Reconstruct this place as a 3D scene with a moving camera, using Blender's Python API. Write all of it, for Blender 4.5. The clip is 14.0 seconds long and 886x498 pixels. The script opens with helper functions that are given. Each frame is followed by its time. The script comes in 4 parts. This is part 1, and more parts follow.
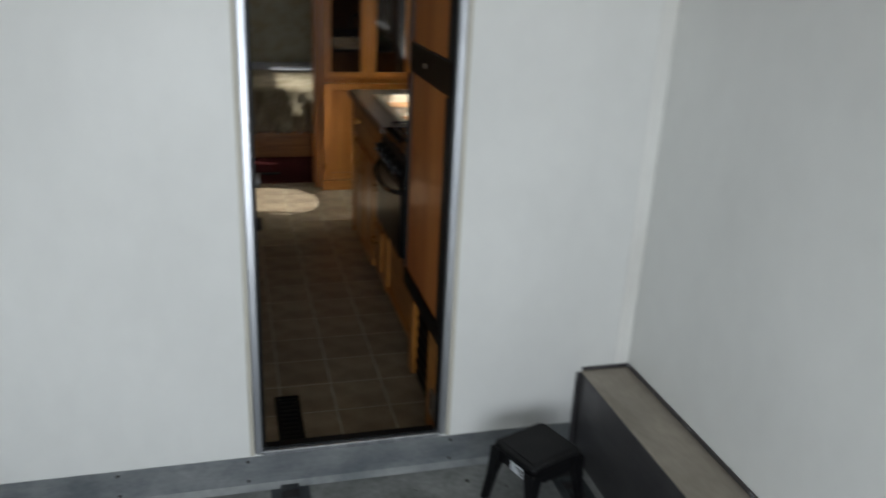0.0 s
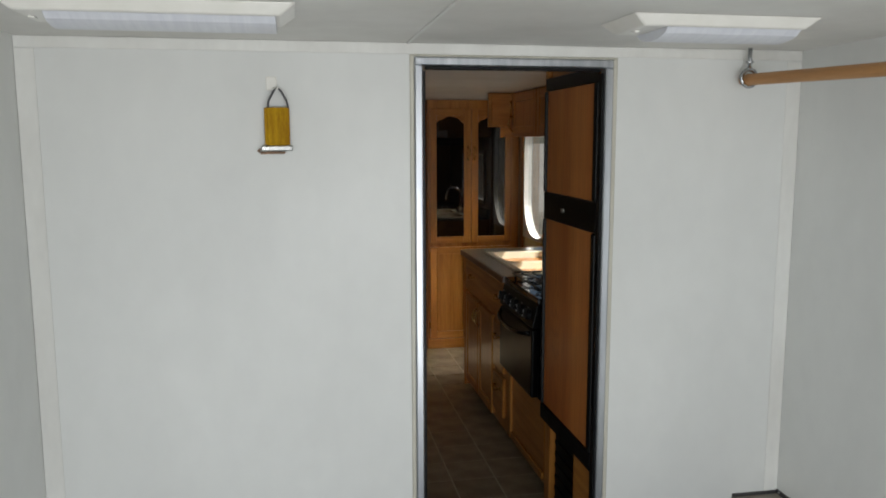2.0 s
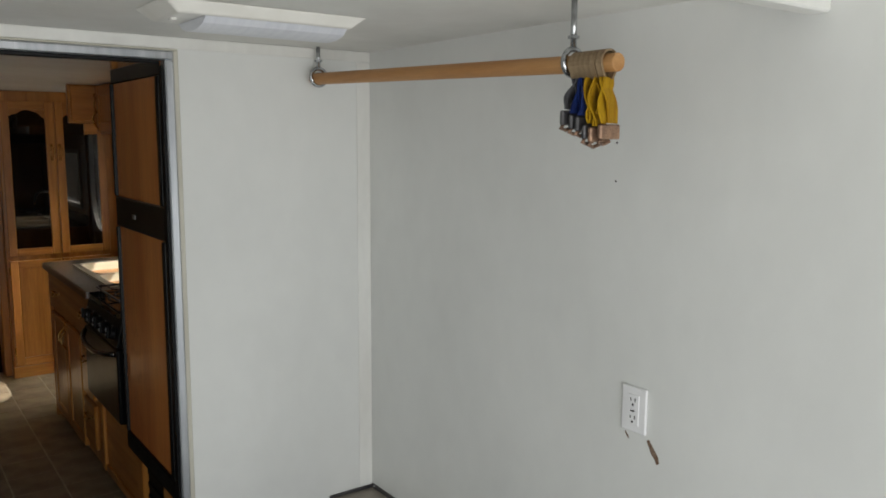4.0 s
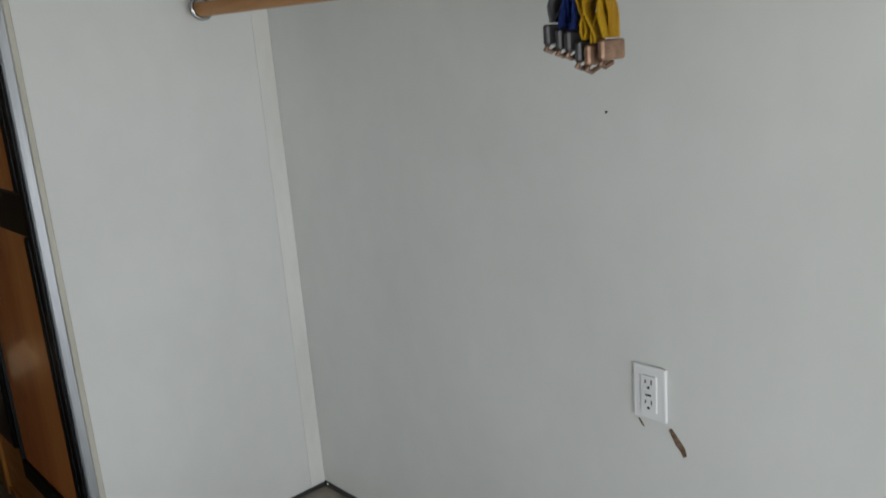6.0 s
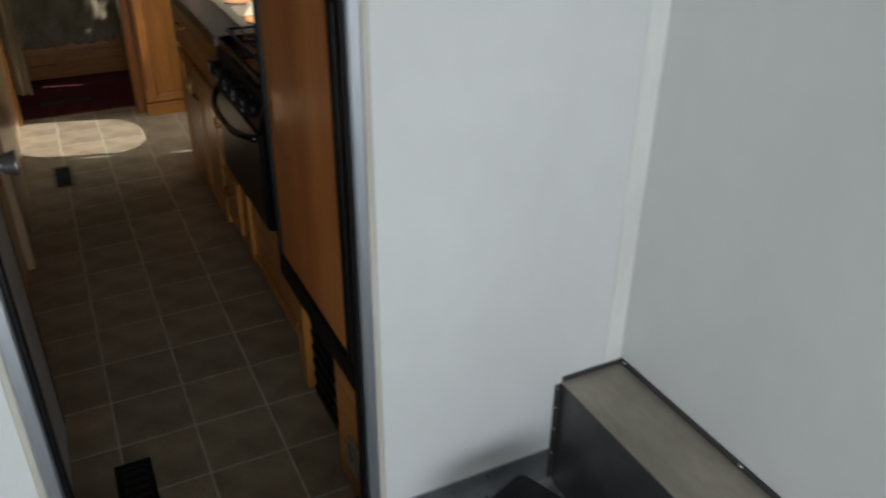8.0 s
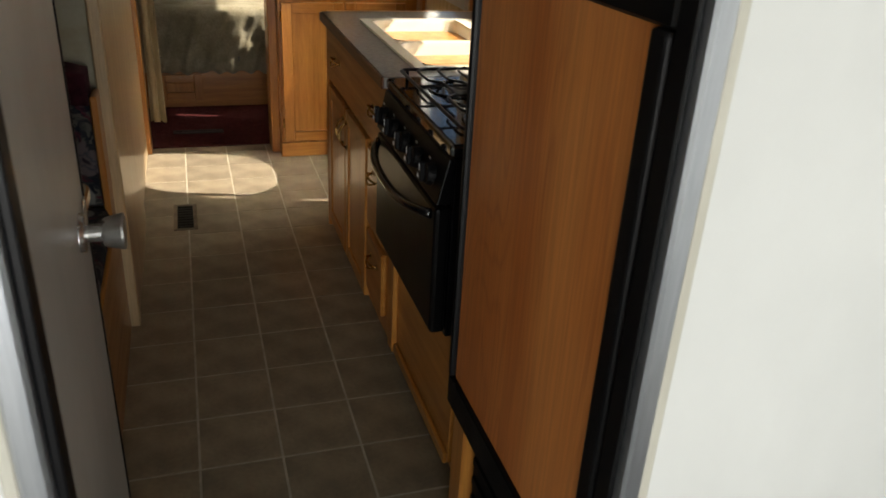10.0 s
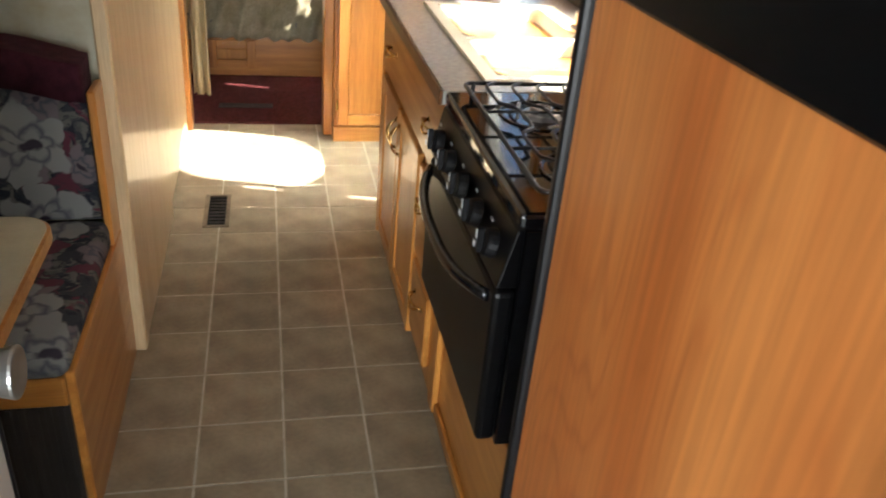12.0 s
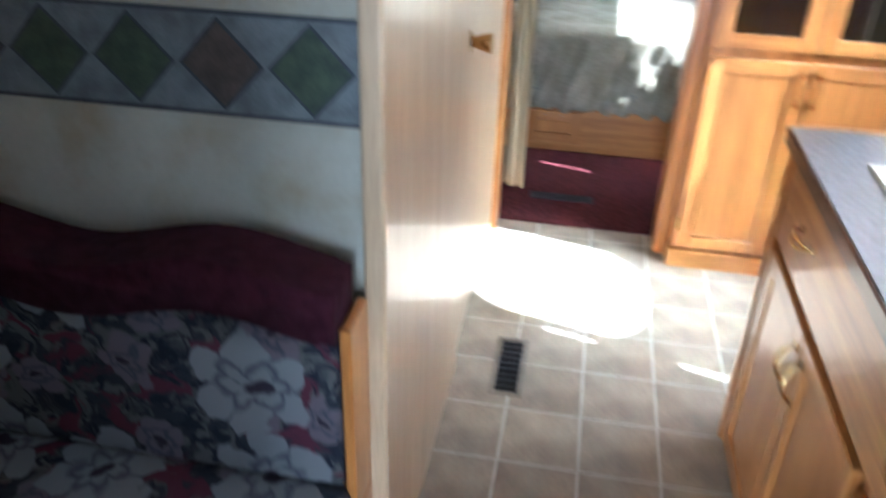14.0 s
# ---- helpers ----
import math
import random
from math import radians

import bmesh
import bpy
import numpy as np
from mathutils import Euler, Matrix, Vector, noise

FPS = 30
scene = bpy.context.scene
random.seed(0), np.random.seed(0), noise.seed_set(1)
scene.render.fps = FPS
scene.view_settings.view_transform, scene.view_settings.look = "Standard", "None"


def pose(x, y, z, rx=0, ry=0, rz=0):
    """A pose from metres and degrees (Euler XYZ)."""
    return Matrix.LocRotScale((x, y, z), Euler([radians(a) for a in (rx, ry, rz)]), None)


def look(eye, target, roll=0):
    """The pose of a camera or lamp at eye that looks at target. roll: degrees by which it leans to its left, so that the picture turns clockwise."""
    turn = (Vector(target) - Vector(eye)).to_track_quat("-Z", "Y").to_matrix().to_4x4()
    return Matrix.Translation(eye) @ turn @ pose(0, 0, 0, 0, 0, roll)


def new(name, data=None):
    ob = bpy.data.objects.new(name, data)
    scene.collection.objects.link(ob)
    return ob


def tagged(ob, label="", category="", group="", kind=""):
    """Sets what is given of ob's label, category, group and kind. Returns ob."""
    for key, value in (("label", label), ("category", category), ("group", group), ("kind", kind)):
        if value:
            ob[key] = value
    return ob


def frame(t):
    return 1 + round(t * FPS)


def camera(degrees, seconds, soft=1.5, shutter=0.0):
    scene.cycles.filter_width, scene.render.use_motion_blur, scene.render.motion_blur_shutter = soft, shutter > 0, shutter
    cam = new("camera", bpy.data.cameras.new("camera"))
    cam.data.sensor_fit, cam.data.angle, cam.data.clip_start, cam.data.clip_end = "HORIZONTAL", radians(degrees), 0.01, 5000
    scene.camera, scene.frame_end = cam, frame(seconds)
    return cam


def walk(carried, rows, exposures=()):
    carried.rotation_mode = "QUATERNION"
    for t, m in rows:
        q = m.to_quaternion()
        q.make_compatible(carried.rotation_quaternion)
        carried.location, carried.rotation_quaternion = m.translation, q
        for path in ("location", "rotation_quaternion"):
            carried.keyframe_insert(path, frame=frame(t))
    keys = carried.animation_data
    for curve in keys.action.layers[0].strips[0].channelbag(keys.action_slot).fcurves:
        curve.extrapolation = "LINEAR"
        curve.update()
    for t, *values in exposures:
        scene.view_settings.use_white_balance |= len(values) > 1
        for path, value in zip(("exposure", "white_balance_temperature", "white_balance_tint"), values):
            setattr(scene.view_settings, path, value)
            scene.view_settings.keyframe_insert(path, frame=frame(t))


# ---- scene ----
cam = camera(58.5, 14.0, soft=1.7, shutter=0.5)
PATH = [
    (0, (-0.028, -2.263, 1.703), (0.473, -0.459, 0.999), 2.8),
    (0.5, (-0.19, -2.42, 1.54), (0.635, -0.68, 0.996), 0.4),
    (1, (-0.191, -2.422, 1.55), (0.605, -0.624, 1.187), 0.8),
    (1.5, (-0.294, -2.468, 1.519), (0.191, -0.546, 1.252), -0.1),
    (2, (-0.369, -2.456, 1.605), (-0.01, -0.508, 1.33), -0.1),
    (2.5, (-0.298, -2.435, 1.63), (0.405, -0.581, 1.368), 1.8),
    (3, (-0.229, -2.485, 1.623), (0.844, -0.814, 1.381), 2.4),
    (5.5, (0.046, -2.077, 1.6), (1.295, -0.552, 1.268), -1.9),
    (6, (0.088, -1.991, 1.63), (1.396, -0.553, 1.161), -4.5),
    (6.5, (-0.102, -1.908, 1.579), (1.256, -0.551, 1.019), -1.1),
    (7, (-0.147, -1.745, 1.498), (1.102, -0.348, 0.798), -0.2),
    (7.5, (-0.032, -1.451, 1.536), (1.028, -0.004, 0.652), 1.1),
    (8, (0.17, -1.259, 1.569), (0.953, 0.304, 0.597), 0.5),
    (8.5, (0.152, -1.061, 1.542), (0.837, 0.587, 0.641), 1.7),
    (9, (0.123, -0.926, 1.431), (0.739, 0.78, 0.587), 2.4),
    (11.5, (0.289, -0.227, 1.411), (0.816, 1.467, 0.487), 4.5),
    (12, (0.303, -0.155, 1.423), (0.723, 1.545, 0.457), 5.4),
    (12.5, (0.268, -0.014, 1.397), (0.595, 1.638, 0.318), -0.3),
    (13, (0.226, 0.17, 1.397), (0.512, 1.837, 0.329), -1.3),
    (13.5, (0.218, 0.447, 1.391), (0.309, 2.181, 0.398), -1.6),
    (14, (0.211, 0.775, 1.505), (-0.083, 2.482, 0.505), 1.8),
]
LOOKS = [(t, look(eye, target, roll)) for t, eye, target, roll in PATH]
EXPOSURES = [(0.0, 0.22, 6150, 11), (1.0, 0.22, 6250, 11), (3.2, 0.2, 6600, 11), (5.3, -0.08, 6500, 11), (6.3, -0.06, 6300, 11), (7.2, 0.2, 6100, 11), (9.2, 0.3, 6200, 11), (11.3, 2.55, 7900, 10), (12.0, 2.85, 6300, 10), (12.5, 3.1, 4800, 10), (13.0, 3.45, 4700, 10), (13.5, 3.65, 4600, 10), (14.0, 3.4, 4500, 10)]
walk(cam, LOOKS, EXPOSURES)

# ---- light ----
SUN_WAY = Vector((-1.0, 0.25, -1.18)).normalized()
world = bpy.data.worlds.new("sky")
scene.world = world
world.use_nodes = True
nt = world.node_tree
sky = nt.nodes.new("ShaderNodeTexSky")
sky.sky_type = 'NISHITA'
sky.sun_disc = False
sky.sun_elevation = math.asin(-SUN_WAY.z)
sky.sun_rotation = math.atan2(-SUN_WAY.x, -SUN_WAY.y)
nt.links.new(sky.outputs[0], nt.nodes["Background"].inputs[0])
nt.nodes["Background"].inputs[1].default_value = 0.05
sun_data = bpy.data.lights.new("sun", 'SUN')
sun_data.energy, sun_data.angle, sun_data.color = 5.0, radians(0.6), (1.0, 0.95, 0.86)
sun = new("sun", sun_data)
sun.matrix_world = look((0, 0, 8), Vector((0, 0, 8)) + SUN_WAY)
# daylight in the opening of the lowered ramp door
day = bpy.data.lights.new("ramp_daylight", 'AREA')
day.shape, day.size, day.size_y, day.energy, day.color = 'RECTANGLE', 2.2, 1.5, 42, (0.96, 0.99, 1.0)
day_ob = new("ramp_daylight", day)
day_ob.matrix_world = look((-0.1, -3.55, 0.78), (0.4, 0, 1.15))


# ---- materials ----
def srgb(r, g, b):
    return tuple((c / 255 / 12.92 if c < 10 else ((c / 255 + 0.055) / 1.055) ** 2.4) for c in (r, g, b)) + (1.0,)


def material(name, c1, c2=None, rough=0.5, metal=0.0, scale=(6, 6, 6), detail=6, distort=0.0, bump=0.0, fine=0.0,
             coat=0.0, spec=0.5, lo=0.35, hi=0.65, random_tint=0.0):
    """A principled surface: two colours mixed by stretched noise, a finer grain over it, relief and uneven gloss."""
    m = bpy.data.materials.new(name)
    m.use_nodes = True
    n, l = m.node_tree.nodes, m.node_tree.links
    p = n["Principled BSDF"]
    p.inputs["Roughness"].default_value, p.inputs["Metallic"].default_value = rough, metal
    p.inputs["Coat Weight"].default_value = coat
    p.inputs["Specular IOR Level"].default_value = spec
    tc = n.new("ShaderNodeTexCoord")
    mp = n.new("ShaderNodeMapping")
    mp.inputs["Scale"].default_value = scale
    l.new(tc.outputs["Object"], mp.inputs[0])
    nz = n.new("ShaderNodeTexNoise")
    nz.inputs["Scale"].default_value, nz.inputs["Detail"].default_value = 1.0, detail
    nz.inputs["Distortion"].default_value = distort
    l.new(mp.outputs[0], nz.inputs[0])
    rp = n.new("ShaderNodeMapRange")
    rp.inputs[1].default_value, rp.inputs[2].default_value = lo, hi
    l.new(nz.outputs[0], rp.inputs[0])
    mx = n.new("ShaderNodeMix")
    mx.data_type = 'RGBA'
    mx.inputs[6].default_value, mx.inputs[7].default_value = c1, c2 or c1
    l.new(rp.outputs[0], mx.inputs[0])
    out = mx.outputs[2]
    fn = n.new("ShaderNodeTexNoise")
    fn.inputs["Scale"].default_value, fn.inputs["Detail"].default_value = 9.0, 4
    l.new(mp.outputs[0], fn.inputs[0])
    if fine:
        f2 = n.new("ShaderNodeMix")
        f2.data_type, f2.blend_type = 'RGBA', 'MULTIPLY'
        fr = n.new("ShaderNodeMapRange")
        fr.inputs[1].default_value, fr.inputs[2].default_value = 0.3, 0.7
        fr.inputs[3].default_value, fr.inputs[4].default_value = 1 - fine, 1.0
        l.new(fn.outputs[0], fr.inputs[0])
        f2.inputs[0].default_value = 1.0
        l.new(out, f2.inputs[6])
        l.new(fr.outputs[0], f2.inputs[7])
        out = f2.outputs[2]
    if random_tint:
        oi = n.new("ShaderNodeObjectInfo")
        hs = n.new("ShaderNodeHueSaturation")
        rr = n.new("ShaderNodeMapRange")
        rr.inputs[3].default_value, rr.inputs[4].default_value = 1 - random_tint, 1 + random_tint
        l.new(oi.outputs["Random"], rr.inputs[0])
        l.new(rr.outputs[0], hs.inputs["Value"])
        l.new(out, hs.inputs["Color"])
        out = hs.outputs[0]
    l.new(out, p.inputs["Base Color"])
    rg = n.new("ShaderNodeMapRange")
    rg.inputs[3].default_value, rg.inputs[4].default_value = max(0.02, rough * 0.85), min(1, rough * 1.15)
    l.new(nz.outputs[0], rg.inputs[0])
    l.new(rg.outputs[0], p.inputs["Roughness"])
    if bump:
        b = n.new("ShaderNodeBump")
        b.inputs["Strength"].default_value, b.inputs["Distance"].default_value = bump, 0.004
        l.new(fn.outputs[0], b.inputs["Height"])
        l.new(b.outputs[0], p.inputs["Normal"])
    return m


def oak(name, along, c1=(200, 138, 66), c2=(164, 102, 40), rough=0.32):
    s = [26, 26, 26]
    s["xyz".index(along)] = 1.6
    return material(name, srgb(*c1), srgb(*c2), rough, scale=s, detail=8, distort=0.6, bump=0.12, fine=0.2, coat=0.25, lo=0.3, hi=0.72)


def cathedral_oak():
    """Wood-print laminate: long drawn-out growth rings, broad tone drifts and short dark pores along z."""
    m = bpy.data.materials.new("fridge_door_oak")
    m.use_nodes = True
    n, l = m.node_tree.nodes, m.node_tree.links
    p = n["Principled BSDF"]
    p.inputs["Roughness"].default_value, p.inputs["Coat Weight"].default_value = 0.32, 0.2
    tc = n.new("ShaderNodeTexCoord")

    def noise(scale, strength, detail, distort=0.0):
        mp = n.new("ShaderNodeMapping")
        mp.inputs["Scale"].default_value = scale
        l.new(tc.outputs["Object"], mp.inputs[0])
        z = n.new("ShaderNodeTexNoise")
        z.inputs["Scale"].default_value, z.inputs["Detail"].default_value, z.inputs["Distortion"].default_value = strength, detail, distort
        l.new(mp.outputs[0], z.inputs[0])
        return z.outputs[0]

    def span(v, lo, hi, a=0.0, b=1.0):
        r = n.new("ShaderNodeMapRange")
        l.new(v, r.inputs[0])
        for sock, val in zip(r.inputs[1:], (lo, hi, a, b)):
            sock.default_value = val
        return r.outputs[0]

    def blend(fac, a, b, way='MIX'):
        x = n.new("ShaderNodeMix")
        x.data_type, x.blend_type = 'RGBA', way
        for sock, val in ((x.inputs[0], fac), (x.inputs[6], a), (x.inputs[7], b)):
            if isinstance(val, (tuple, float)):
                sock.default_value = val
            else:
                l.new(val, sock)
        return x.outputs[2]

    rings = n.new("ShaderNodeMath")
    rings.operation = 'PINGPONG'
    mul = n.new("ShaderNodeMath")
    mul.operation = 'MULTIPLY'
    mul.inputs[1].default_value = 24.0
    l.new(noise((5.5, 5.5, 0.75), 1.0, 1.5, 0.3), mul.inputs[0])
    l.new(mul.outputs[0], rings.inputs[0])
    rings.inputs[1].default_value = 0.5
    line = span(rings.outputs[0], 0.0, 0.22, 0.75, 0.0)
    patch = span(noise((7, 7, 1.2), 1.0, 3), 0.42, 0.62)
    both = n.new("ShaderNodeMath")
    both.operation = 'MULTIPLY'
    l.new(line, both.inputs[0])
    l.new(patch, both.inputs[1])
    col = blend(span(noise((6, 6, 0.6), 1.0, 5, 0.8), 0.34, 0.66), srgb(212, 137, 74), srgb(182, 103, 50))
    col = blend(both.outputs[0], col, srgb(168, 92, 44))
    col = blend(1.0, col, span(noise((150, 150, 5), 1.0, 4), 0.35, 0.65, 0.78, 1.0), 'MULTIPLY')
    l.new(col, p.inputs["Base Color"])
    bp = n.new("ShaderNodeBump")
    bp.inputs["Strength"].default_value, bp.inputs["Distance"].default_value = 0.08, 0.002
    l.new(noise((180, 180, 6), 1.0, 3), bp.inputs["Height"])
    l.new(bp.outputs[0], p.inputs["Normal"])
    return m


WALL = material("white_wall_panel", srgb(226, 227, 224), srgb(216, 217, 214), 0.45, scale=(1.6, 1.6, 1.1), bump=0.03, fine=0.03)
CEIL = material("ceiling_panel", srgb(228, 227, 222), srgb(214, 212, 206), 0.6, scale=(2, 2, 2), bump=0.05, fine=0.04)
TRIMW = material("white_trim", srgb(232, 232, 228), srgb(220, 219, 214), 0.4, scale=(5, 5, 2), fine=0.04)
TRIMB = material("beige_edge_trim", srgb(206, 203, 190), srgb(188, 184, 170), 0.5, scale=(9, 9, 2), fine=0.08)
ALU = material("aluminium", srgb(205, 208, 212), srgb(176, 180, 186), 0.36, 0.95, scale=(30, 30, 2), bump=0.04, fine=0.1)
PLATE = material("galvanised_plate", srgb(182, 186, 188), srgb(140, 146, 150), 0.42, 0.85, scale=(5, 5, 9), bump=0.05, fine=0.15)
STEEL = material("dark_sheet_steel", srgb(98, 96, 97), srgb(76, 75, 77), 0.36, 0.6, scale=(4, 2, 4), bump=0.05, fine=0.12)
GFLOOR = material("grey_garage_floor", srgb(150, 152, 150), srgb(112, 114, 112), 0.7, scale=(5, 5, 5), bump=0.2, fine=0.3)
TRACK = material("weathered_steel_track", srgb(84, 88, 90), srgb(58, 62, 64), 0.55, 0.7, scale=(14, 6, 14), fine=0.2)
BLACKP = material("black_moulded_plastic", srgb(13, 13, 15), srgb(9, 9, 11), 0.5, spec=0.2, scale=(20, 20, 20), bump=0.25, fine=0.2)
BLACKS = material("black_satin_enamel", srgb(13, 13, 14), srgb(9, 9, 10), 0.3, scale=(8, 8, 8), spec=0.15)
BLACKG = material("black_gloss_enamel", srgb(14, 14, 16), srgb(10, 10, 12), 0.1, scale=(8, 8, 8), coat=0.5)
BLACKM = material("black_matt_iron", srgb(24, 24, 26), srgb(16, 16, 18), 0.38, scale=(30, 30, 30), fine=0.2)
RUBBER = material("black_rubber_trim", srgb(13, 13, 15), srgb(9, 9, 11), 0.4, spec=0.25, scale=(12, 12, 3), fine=0.2)
OAKZ = oak("oak_upright_grain", "z")
OAKY = oak("oak_lengthwise_grain", "y")
OAKX = oak("oak_crosswise_grain", "x")
FRIDGEW = cathedral_oak()
PALEOAK = oak("pale_oak_panel", "z", (210, 184, 144), (192, 162, 120), 0.35)
VENTB = material("brown_metal", srgb(128, 116, 98), srgb(108, 96, 80), 0.45, 0.3, scale=(20, 20, 20))
# paler copy of the sheet steel, its tone carrying the light on the box top
STEELTOP = material("lit_sheet_steel", srgb(172, 163, 150), srgb(148, 140, 128), 0.5, 0.35, scale=(6, 3, 6), bump=0.05, fine=0.12)
TILEM = material("taupe_vinyl_tile", srgb(162, 147, 122), srgb(130, 117, 97), 0.36, scale=(8, 8, 8), detail=8, fine=0.16, bump=0.05, random_tint=0.1)
GROUT = material("pale_grout", srgb(200, 192, 174), srgb(178, 170, 152), 0.6, scale=(20, 20, 20), fine=0.15)
CARPET = material("maroon_carpet", srgb(96, 46, 45), srgb(74, 34, 34), 0.95, scale=(60, 60, 60), bump=0.8, fine=0.4, spec=0.1)
CREAM = material("cream_laminate", srgb(188, 179, 152), srgb(178, 168, 142), 0.35, scale=(18, 18, 18), fine=0.05)
COUNTER = material("grey_laminate_worktop", srgb(164, 159, 151), srgb(148, 143, 135), 0.24, scale=(70, 70, 70), fine=0.1, coat=0.2)
SINKM = material("almond_sink_plastic", srgb(238, 232, 208), srgb(230, 222, 196), 0.22, scale=(6, 6, 6), coat=0.3)
BRASS = material("polished_brass", srgb(214, 178, 112), srgb(186, 146, 84), 0.2, 1.0, scale=(20, 20, 20))
CHROME = material("chrome", srgb(220, 222, 224), srgb(196, 198, 200), 0.12, 1.0, scale=(20, 20, 20))
SATIN = material("satin_nickel", srgb(190, 190, 188), srgb(160, 160, 158), 0.28, 0.9, scale=(20, 20, 20))
DOOR_GREY = material("grey_door_skin", srgb(176, 174, 168), srgb(158, 156, 150), 0.4, scale=(3, 3, 2), bump=0.05, fine=0.06)
MAROON = material("maroon_cloth", srgb(66, 22, 34), srgb(48, 14, 25), 0.9, scale=(40, 40, 40), bump=0.5, fine=0.3, spec=0.2)
CLOTH = material("cream_curtain_cloth", srgb(222, 206, 168), srgb(204, 186, 146), 0.9, scale=(30, 30, 6), bump=0.3, fine=0.12, spec=0.2)
BEDC = material("cream_bedspread", srgb(214, 204, 176), srgb(184, 172, 142), 0.9, scale=(9, 9, 9), bump=0.5, fine=0.2, spec=0.2)
BLUEC = material("blue_grey_sheet", srgb(150, 152, 158), srgb(130, 132, 140), 0.9, scale=(12, 12, 12), bump=0.4, fine=0.15, spec=0.2)
LENS = material("milky_lamp_lens", srgb(226, 228, 234), srgb(216, 218, 226), 0.3, scale=(60, 4, 4), fine=0.05)
LAMPW = material("white_lamp_plastic", srgb(236, 234, 228), srgb(226, 224, 216), 0.3, scale=(8, 8, 8))
DOWEL = material("pine_dowel", srgb(196, 148, 94), srgb(176, 124, 72), 0.55, scale=(30, 2, 30), detail=6, fine=0.15)
ZINC = material("zinc_bolt", srgb(196, 198, 200), srgb(150, 152, 154), 0.25, 1.0, scale=(40, 40, 40))
YELLOW = material("yellow_webbing", srgb(202, 158, 24), srgb(168, 122, 18), 0.8, scale=(50, 50, 8), bump=0.5, fine=0.35, spec=0.2)
BLUEW = material("blue_webbing", srgb(34, 56, 122), srgb(22, 38, 92), 0.8, scale=(50, 50, 8), bump=0.5, fine=0.35, spec=0.2)
GREYW = material("grey_webbing", srgb(96, 96, 98), srgb(70, 70, 74), 0.85, scale=(50, 50, 8), bump=0.4, fine=0.3)
TANW = material("tan_webbing", srgb(168, 144, 112), srgb(140, 116, 86), 0.85, scale=(50, 50, 8), bump=0.4, fine=0.3)
FITTING = material("stained_steel_fitting", srgb(190, 152, 124), srgb(140, 112, 94), 0.4, 0.6, scale=(40, 40, 40), fine=0.3)
OUTLETW = material("white_outlet_plastic", srgb(236, 236, 236), srgb(228, 228, 230), 0.3, scale=(9, 9, 9))
SLOT = material("dark_slot", srgb(40, 38, 36), srgb(30, 28, 27), 0.7)
RUST = material("brown_scuff", srgb(104, 74, 52), srgb(150, 128, 108), 0.9, scale=(160, 160, 160), fine=0.5)
LABELM = material("pale_label", srgb(205, 208, 210), srgb(170, 176, 182), 0.5, scale=(60, 60, 60))
WALLP = material("cream_wallpaper", srgb(174, 169, 148), srgb(158, 145, 114), 0.75, scale=(9, 9, 9), detail=4, fine=0.06, lo=0.42, hi=0.75)
BORDER = material("grey_stone_border", srgb(122, 125, 120), srgb(98, 100, 97), 0.7, scale=(26, 26, 26), fine=0.2)
GREEN_D = material("green_diamond_print", srgb(74, 86, 58), srgb(56, 64, 48), 0.7, scale=(30, 30, 30), fine=0.3)
BROWN_D = material("brown_diamond_print", srgb(92, 78, 64), srgb(74, 62, 52), 0.7, scale=(30, 30, 30), fine=0.3)
GREY_D = material("dark_diamond_line", srgb(62, 66, 66), srgb(50, 52, 54), 0.7, scale=(30, 30, 30))
GRAVEL = material("gravel_ground", srgb(150, 142, 128), srgb(112, 106, 94), 0.95, scale=(3, 3, 3), bump=0.6, fine=0.4)
OUTSIDE = material("white_outer_skin", srgb(222, 222, 220), srgb(206, 206, 204), 0.4, scale=(2, 2, 2))
# dark brown for the bench front shaded by the table, and for floor dirt
SHADE_DIRT = material("dark_brown_shade_and_dirt", srgb(46, 36, 28), srgb(32, 25, 20), 0.7, scale=(40, 40, 4), fine=0.3)


EDGEB = oak("brown_stained_edge", "y", (122, 78, 42), (88, 54, 28), 0.3)


